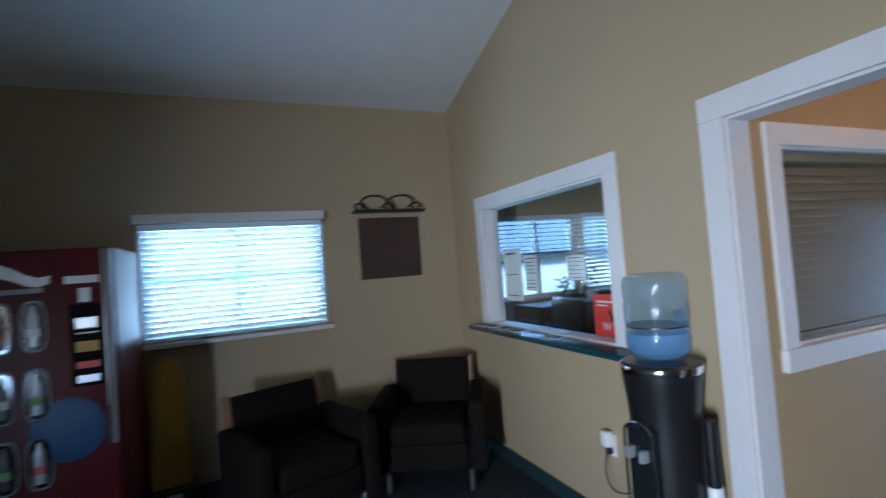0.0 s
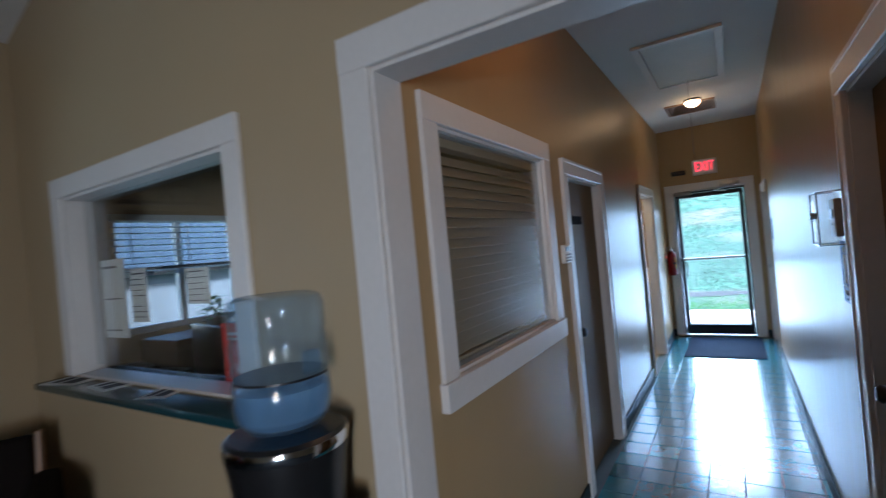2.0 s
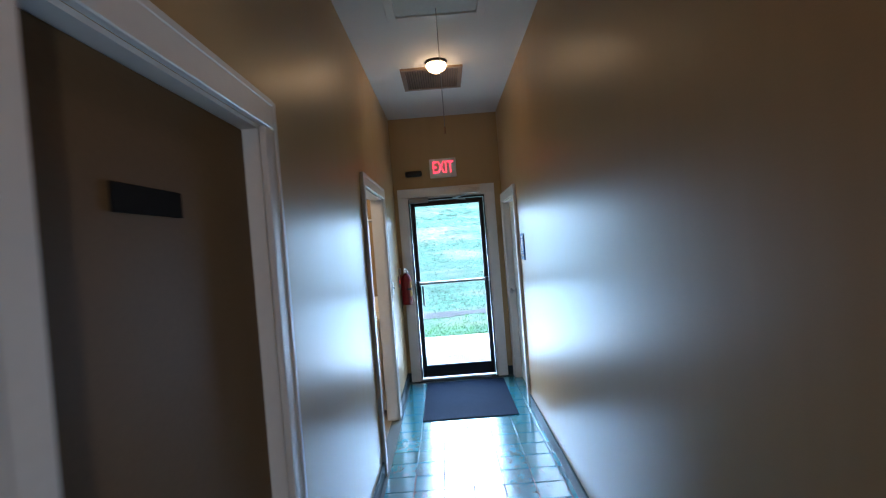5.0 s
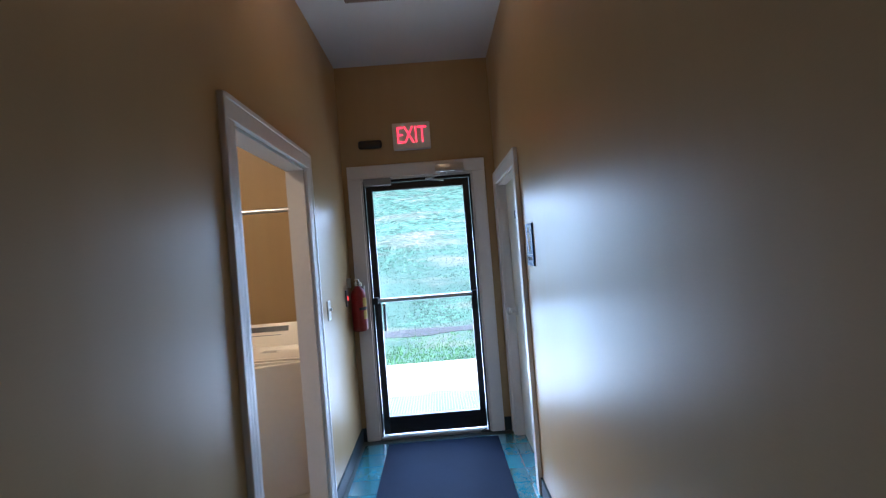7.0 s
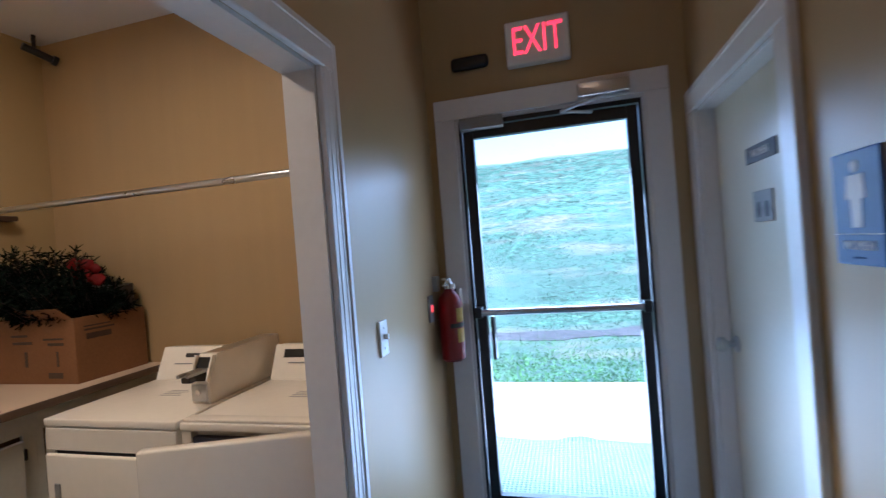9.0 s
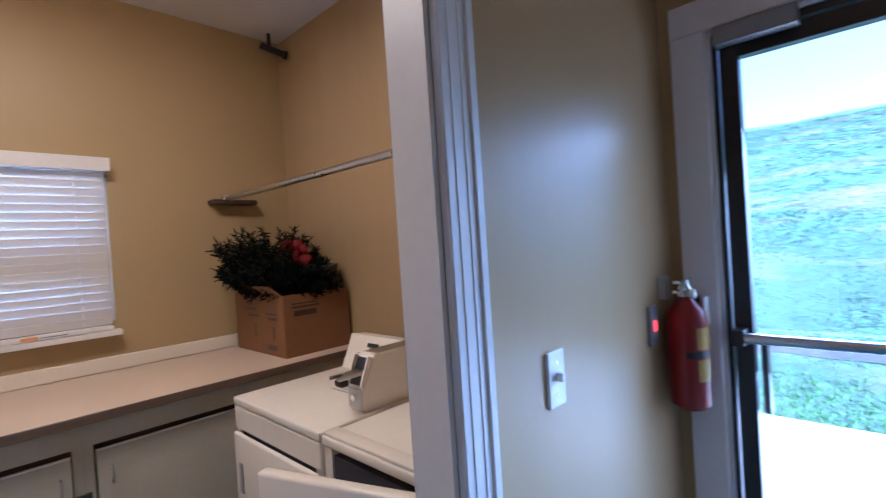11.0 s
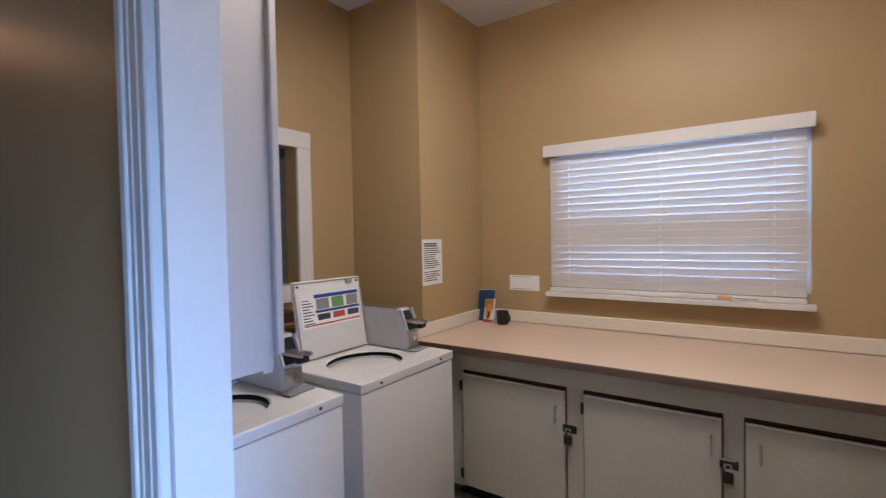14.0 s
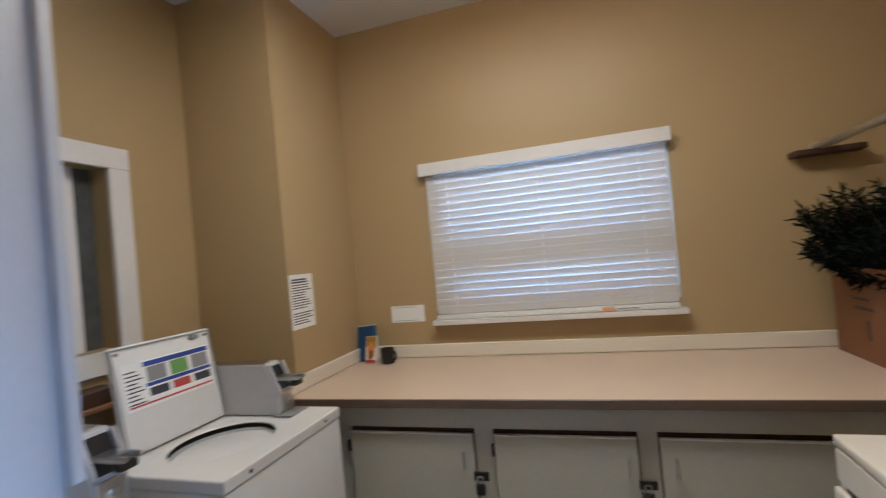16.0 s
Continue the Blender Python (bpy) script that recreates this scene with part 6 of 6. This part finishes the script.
def water_cooler():
    root = thing("water_cooler", (1.998, 1.893, 0), label="black water cooler with a blue-tinted bottle beside the casing", category="water cooler")
    body = [(0.13, 0.0), (0.145, 0.01), (0.15, 0.1), (0.146, 0.35), (0.138, 0.62), (0.142, 0.85), (0.155, 0.99), (0.163, 1.04), (0.163, 1.075), (0.15, 1.085)]
    part("body", lathe(body, 44), BLACK, root, "glossy black waisted body", True)
    part("collar", lathe([(0.164, 1.045), (0.1665, 1.055), (0.1665, 1.068), (0.164, 1.076)], 44), CHROME, root, "chrome rim", True)
    nic = thing("dispenser")
    nic.parent = root
    nic.matrix_basis = pose(-0.142, 0.0, 0, 0, 0, -90)
    part("recess", soft_box(-0.075, 0.075, -0.014, 0.03, 0.45, 0.84, 0.02, 3), DARK_GLASS, nic, "dark recess", True)
    arch = bmesh.new()
    pts = [(-0.078, 0.45)] + [(-0.078 + 0.0, 0.78)] + [(0.078 * math.cos(t), 0.79 + 0.06 * math.sin(t)) for t in [math.pi - math.pi * k / 8 for k in range(9)]] + [(0.078, 0.45)]
    for a, c in zip(pts, pts[1:]):
        tube(arch, (a[0], -0.016, a[1]), (c[0], -0.016, c[1]), 0.006, 8)
    part("arch_trim", arch, CHROME, nic, "chrome arch trim", True)
    for x in (-0.035, 0.035):
        part("tap", soft_box(x - 0.012, x + 0.012, -0.05, -0.012, 0.7, 0.75, 0.005), GREY_PLASTIC, nic, "", True)
    part("drip_tray", soft_box(-0.07, 0.07, -0.07, 0.0, 0.44, 0.46, 0.006), STEEL, nic, "", True)
    bottle = [(0.03, 1.06), (0.045, 1.085), (0.1, 1.1), (0.125, 1.13), (0.131, 1.17), (0.129, 1.22), (0.124, 1.235), (0.129, 1.25), (0.129, 1.33), (0.124, 1.345), (0.129, 1.36), (0.129, 1.42), (0.12, 1.445), (0.1, 1.455), (0.02, 1.455)]
    bt = part("bottle", lathe(bottle, 44), BLUE_BOTTLE, root, "clear blue water bottle", True)
    bt.visible_shadow = False
    part("bottle_band", lathe([(0.1255, 1.232), (0.1255, 1.238)], 44), BLACK, root)
    wt = part("water", lathe([(0.03, 1.09), (0.095, 1.108), (0.118, 1.13), (0.123, 1.17), (0.122, 1.205), (0.03, 1.205)], 36), WATER, root, "shallow water", True)
    wt.visible_shadow = False
    part("bottle_grip", soft_box(0.0, 0.05, -0.11, -0.08, 1.2, 1.3, 0.01), BLUE_BOTTLE, root)
    cups = thing("cup_holder")
    cups.parent = root
    cups.matrix_basis = pose(0.06, -0.16, 0, 0, 0, 0)
    part("holder_tube", tube(bmesh.new(), (0, 0, 0.5), (0, 0, 0.86), 0.026, 18), BLACK, cups, "dark tube", True)
    part("paper_cups", tube(bmesh.new(), (0, -0.002, 0.44), (0, -0.002, 0.6), 0.029, 18), PAPER, cups, "stack of paper cups", True)
    return root


water_cooler()


def outlet():
    root = thing("wall_outlet", (SX, 2.46, 0.5), -90, "white wall outlet with a plugged-in air freshener and dark cord", "outlet")
    part("plate", soft_box(-0.036, 0.036, -0.007, 0, -0.06, 0.06, 0.003), WHITE_PLASTIC, root)
    part("freshener", soft_box(-0.028, 0.028, -0.06, -0.006, 0.0, 0.085, 0.014, 3), WHITE_PLASTIC, root, "plug-in air freshener", True)
    part("plug", soft_box(-0.016, 0.016, -0.04, -0.006, -0.045, -0.015, 0.006), BLACK, root)
    c = bmesh.new()
    pts = [Vector((-0.0 + 0.16 * (k / 12) ** 1.5, -0.04 - 0.05 * math.sin(math.pi * k / 12), -0.03 - 0.17 * math.sin(math.pi * 0.62 * k / 12))) for k in range(13)]
    for a, b2 in zip(pts, pts[1:]):
        tube(c, a, b2, 0.004, 6)
    part("cord", c, BLACK, root, "looped dark cord", True)
    return root


outlet()
# plain box for the vent high on the inner wall
tagged(solid("wall_vent_box", soft_box(SX - 0.05, SX, 2.5, 2.62, 3.1, 3.2, 0.008), GREY_PLASTIC), "small grey box high on the wall", "alarm box")

# ---- office behind the service window ----
desk = thing("reception_desk", (2.75, 2.9, 0), label="dark reception desk behind the service window", category="desk")
fixed("desktop", soft_box(2.42, 3.1, 2.0, 4.0, 0.72, 0.75, 0.005), DARK_WOOD, desk)
fixed("panel", boxes((2.42, 2.45, 2.02, 3.98, 0, 0.72)), DARK_WOOD, desk)
fixed("end_panel", boxes((2.45, 3.08, 2.02, 2.05, 0, 0.72)), DARK_WOOD, desk)
fixed("end_panel", boxes((2.45, 3.08, 3.95, 3.98, 0, 0.72)), DARK_WOOD, desk)
for y, r in ((2.95, 20), (3.55, -12)):
    mon = thing("monitor", (2.8, y, 0.75), 90 + r, "black computer monitor seen from behind on the desk", "monitor", "desk monitors")
    part("screen", soft_box(-0.26, 0.26, -0.02, 0.02, 0.14, 0.46, 0.01), BLACK, mon, "", True)
    part("stand", boxes((-0.03, 0.03, -0.03, 0.0, 0.02, 0.2)), BLACK, mon)
    part("foot", soft_box(-0.12, 0.12, -0.09, 0.09, 0, 0.02, 0.006), BLACK, mon)
cab = thing("filing_cabinet", (3.6, 4.05, 0), label="dark filing cabinet under the office windows", category="cabinet")
part("body", soft_box(-0.85, 0.85, -0.22, 0.23, 0, 1.12, 0.006), DARK_WOOD, cab)
for i in range(4):
    d = part("drawer", soft_box(-0.83 + 0.415 * i, -0.435 + 0.415 * i, -0.235, -0.22, 0.1, 1.05, 0.004), DARK_WOOD, cab)
    part("handle", boxes((-0.68 + 0.415 * i, -0.58 + 0.415 * i, -0.25, -0.235, 0.85, 0.865)), STEEL, d)
for plant_x, plant_tall in ((3.1, 1.0), (3.42, 1.25)):
    plant = thing("potted_plant", (plant_x, 3.95, 1.12), label="small green potted plant on the filing cabinet", category="plant", group="plants on the filing cabinet")
    part("pot", lathe([(0.05, 0), (0.065, 0.09), (0.058, 0.09), (0.05, 0.08)], 20), WHITE_PLASTIC, plant, "", True)
    rng = random.Random(int(plant_x * 10))
    lv = bmesh.new()
    for i in range(110):
        a, r, z = rng.uniform(0, 6.28), rng.uniform(0.02, 0.13), rng.uniform(0.09, 0.24) * plant_tall
        c = Vector((math.cos(a) * r, math.sin(a) * r, z))
        u = Vector((math.cos(a), math.sin(a), rng.uniform(-0.4, 0.5))) * 0.035
        v = Vector((-math.sin(a), math.cos(a), 0)) * 0.014
        q = [lv.verts.new(c - u), lv.verts.new(c + v), lv.verts.new(c + u), lv.verts.new(c - v)]
        lv.faces.new(q)
    part("leaves", lv, GREEN_INK, plant)
for y, z, w, h, ln in ((3.51, 1.24, 0.25, 0.4, 3), (3.26, 1.32, 0.16, 0.26, 9), (2.76, 1.4, 0.17, 0.155, 6)):
    sheet("posted_sheet", "white paper sheet taped inside the service glass", (SX + 0.1, y, z), -90, w, h, ln, heads=1)

# ---- floor tiles of the corridor ----
PITCH = 0.1865
tile = soft_box(-PITCH / 2 + 0.0032, PITCH / 2 - 0.0032, -PITCH / 2 + 0.0032, PITCH / 2 - 0.0032, -0.006, 0, 0.0018, 1)
tile_mesh = mesh_of("tile", tile, TILE)
trng = random.Random(2)
for i in range(-15, 19):
    for j in range(-1, 7):
        x, y = 5.12 + PITCH * (i + 0.5), 0.495 + PITCH * (j + 0.5)
        if x < SX + 0.15 or x > XE - 0.02 or y < HS - 0.06 or y > HN + 0.04:
            continue
        t = new("tile", tile_mesh)
        t.parent = floor_hall
        t.matrix_basis = pose(x, y, trng.uniform(-0.0006, 0.0006), trng.uniform(-0.12, 0.12), trng.uniform(-0.12, 0.12), 0)
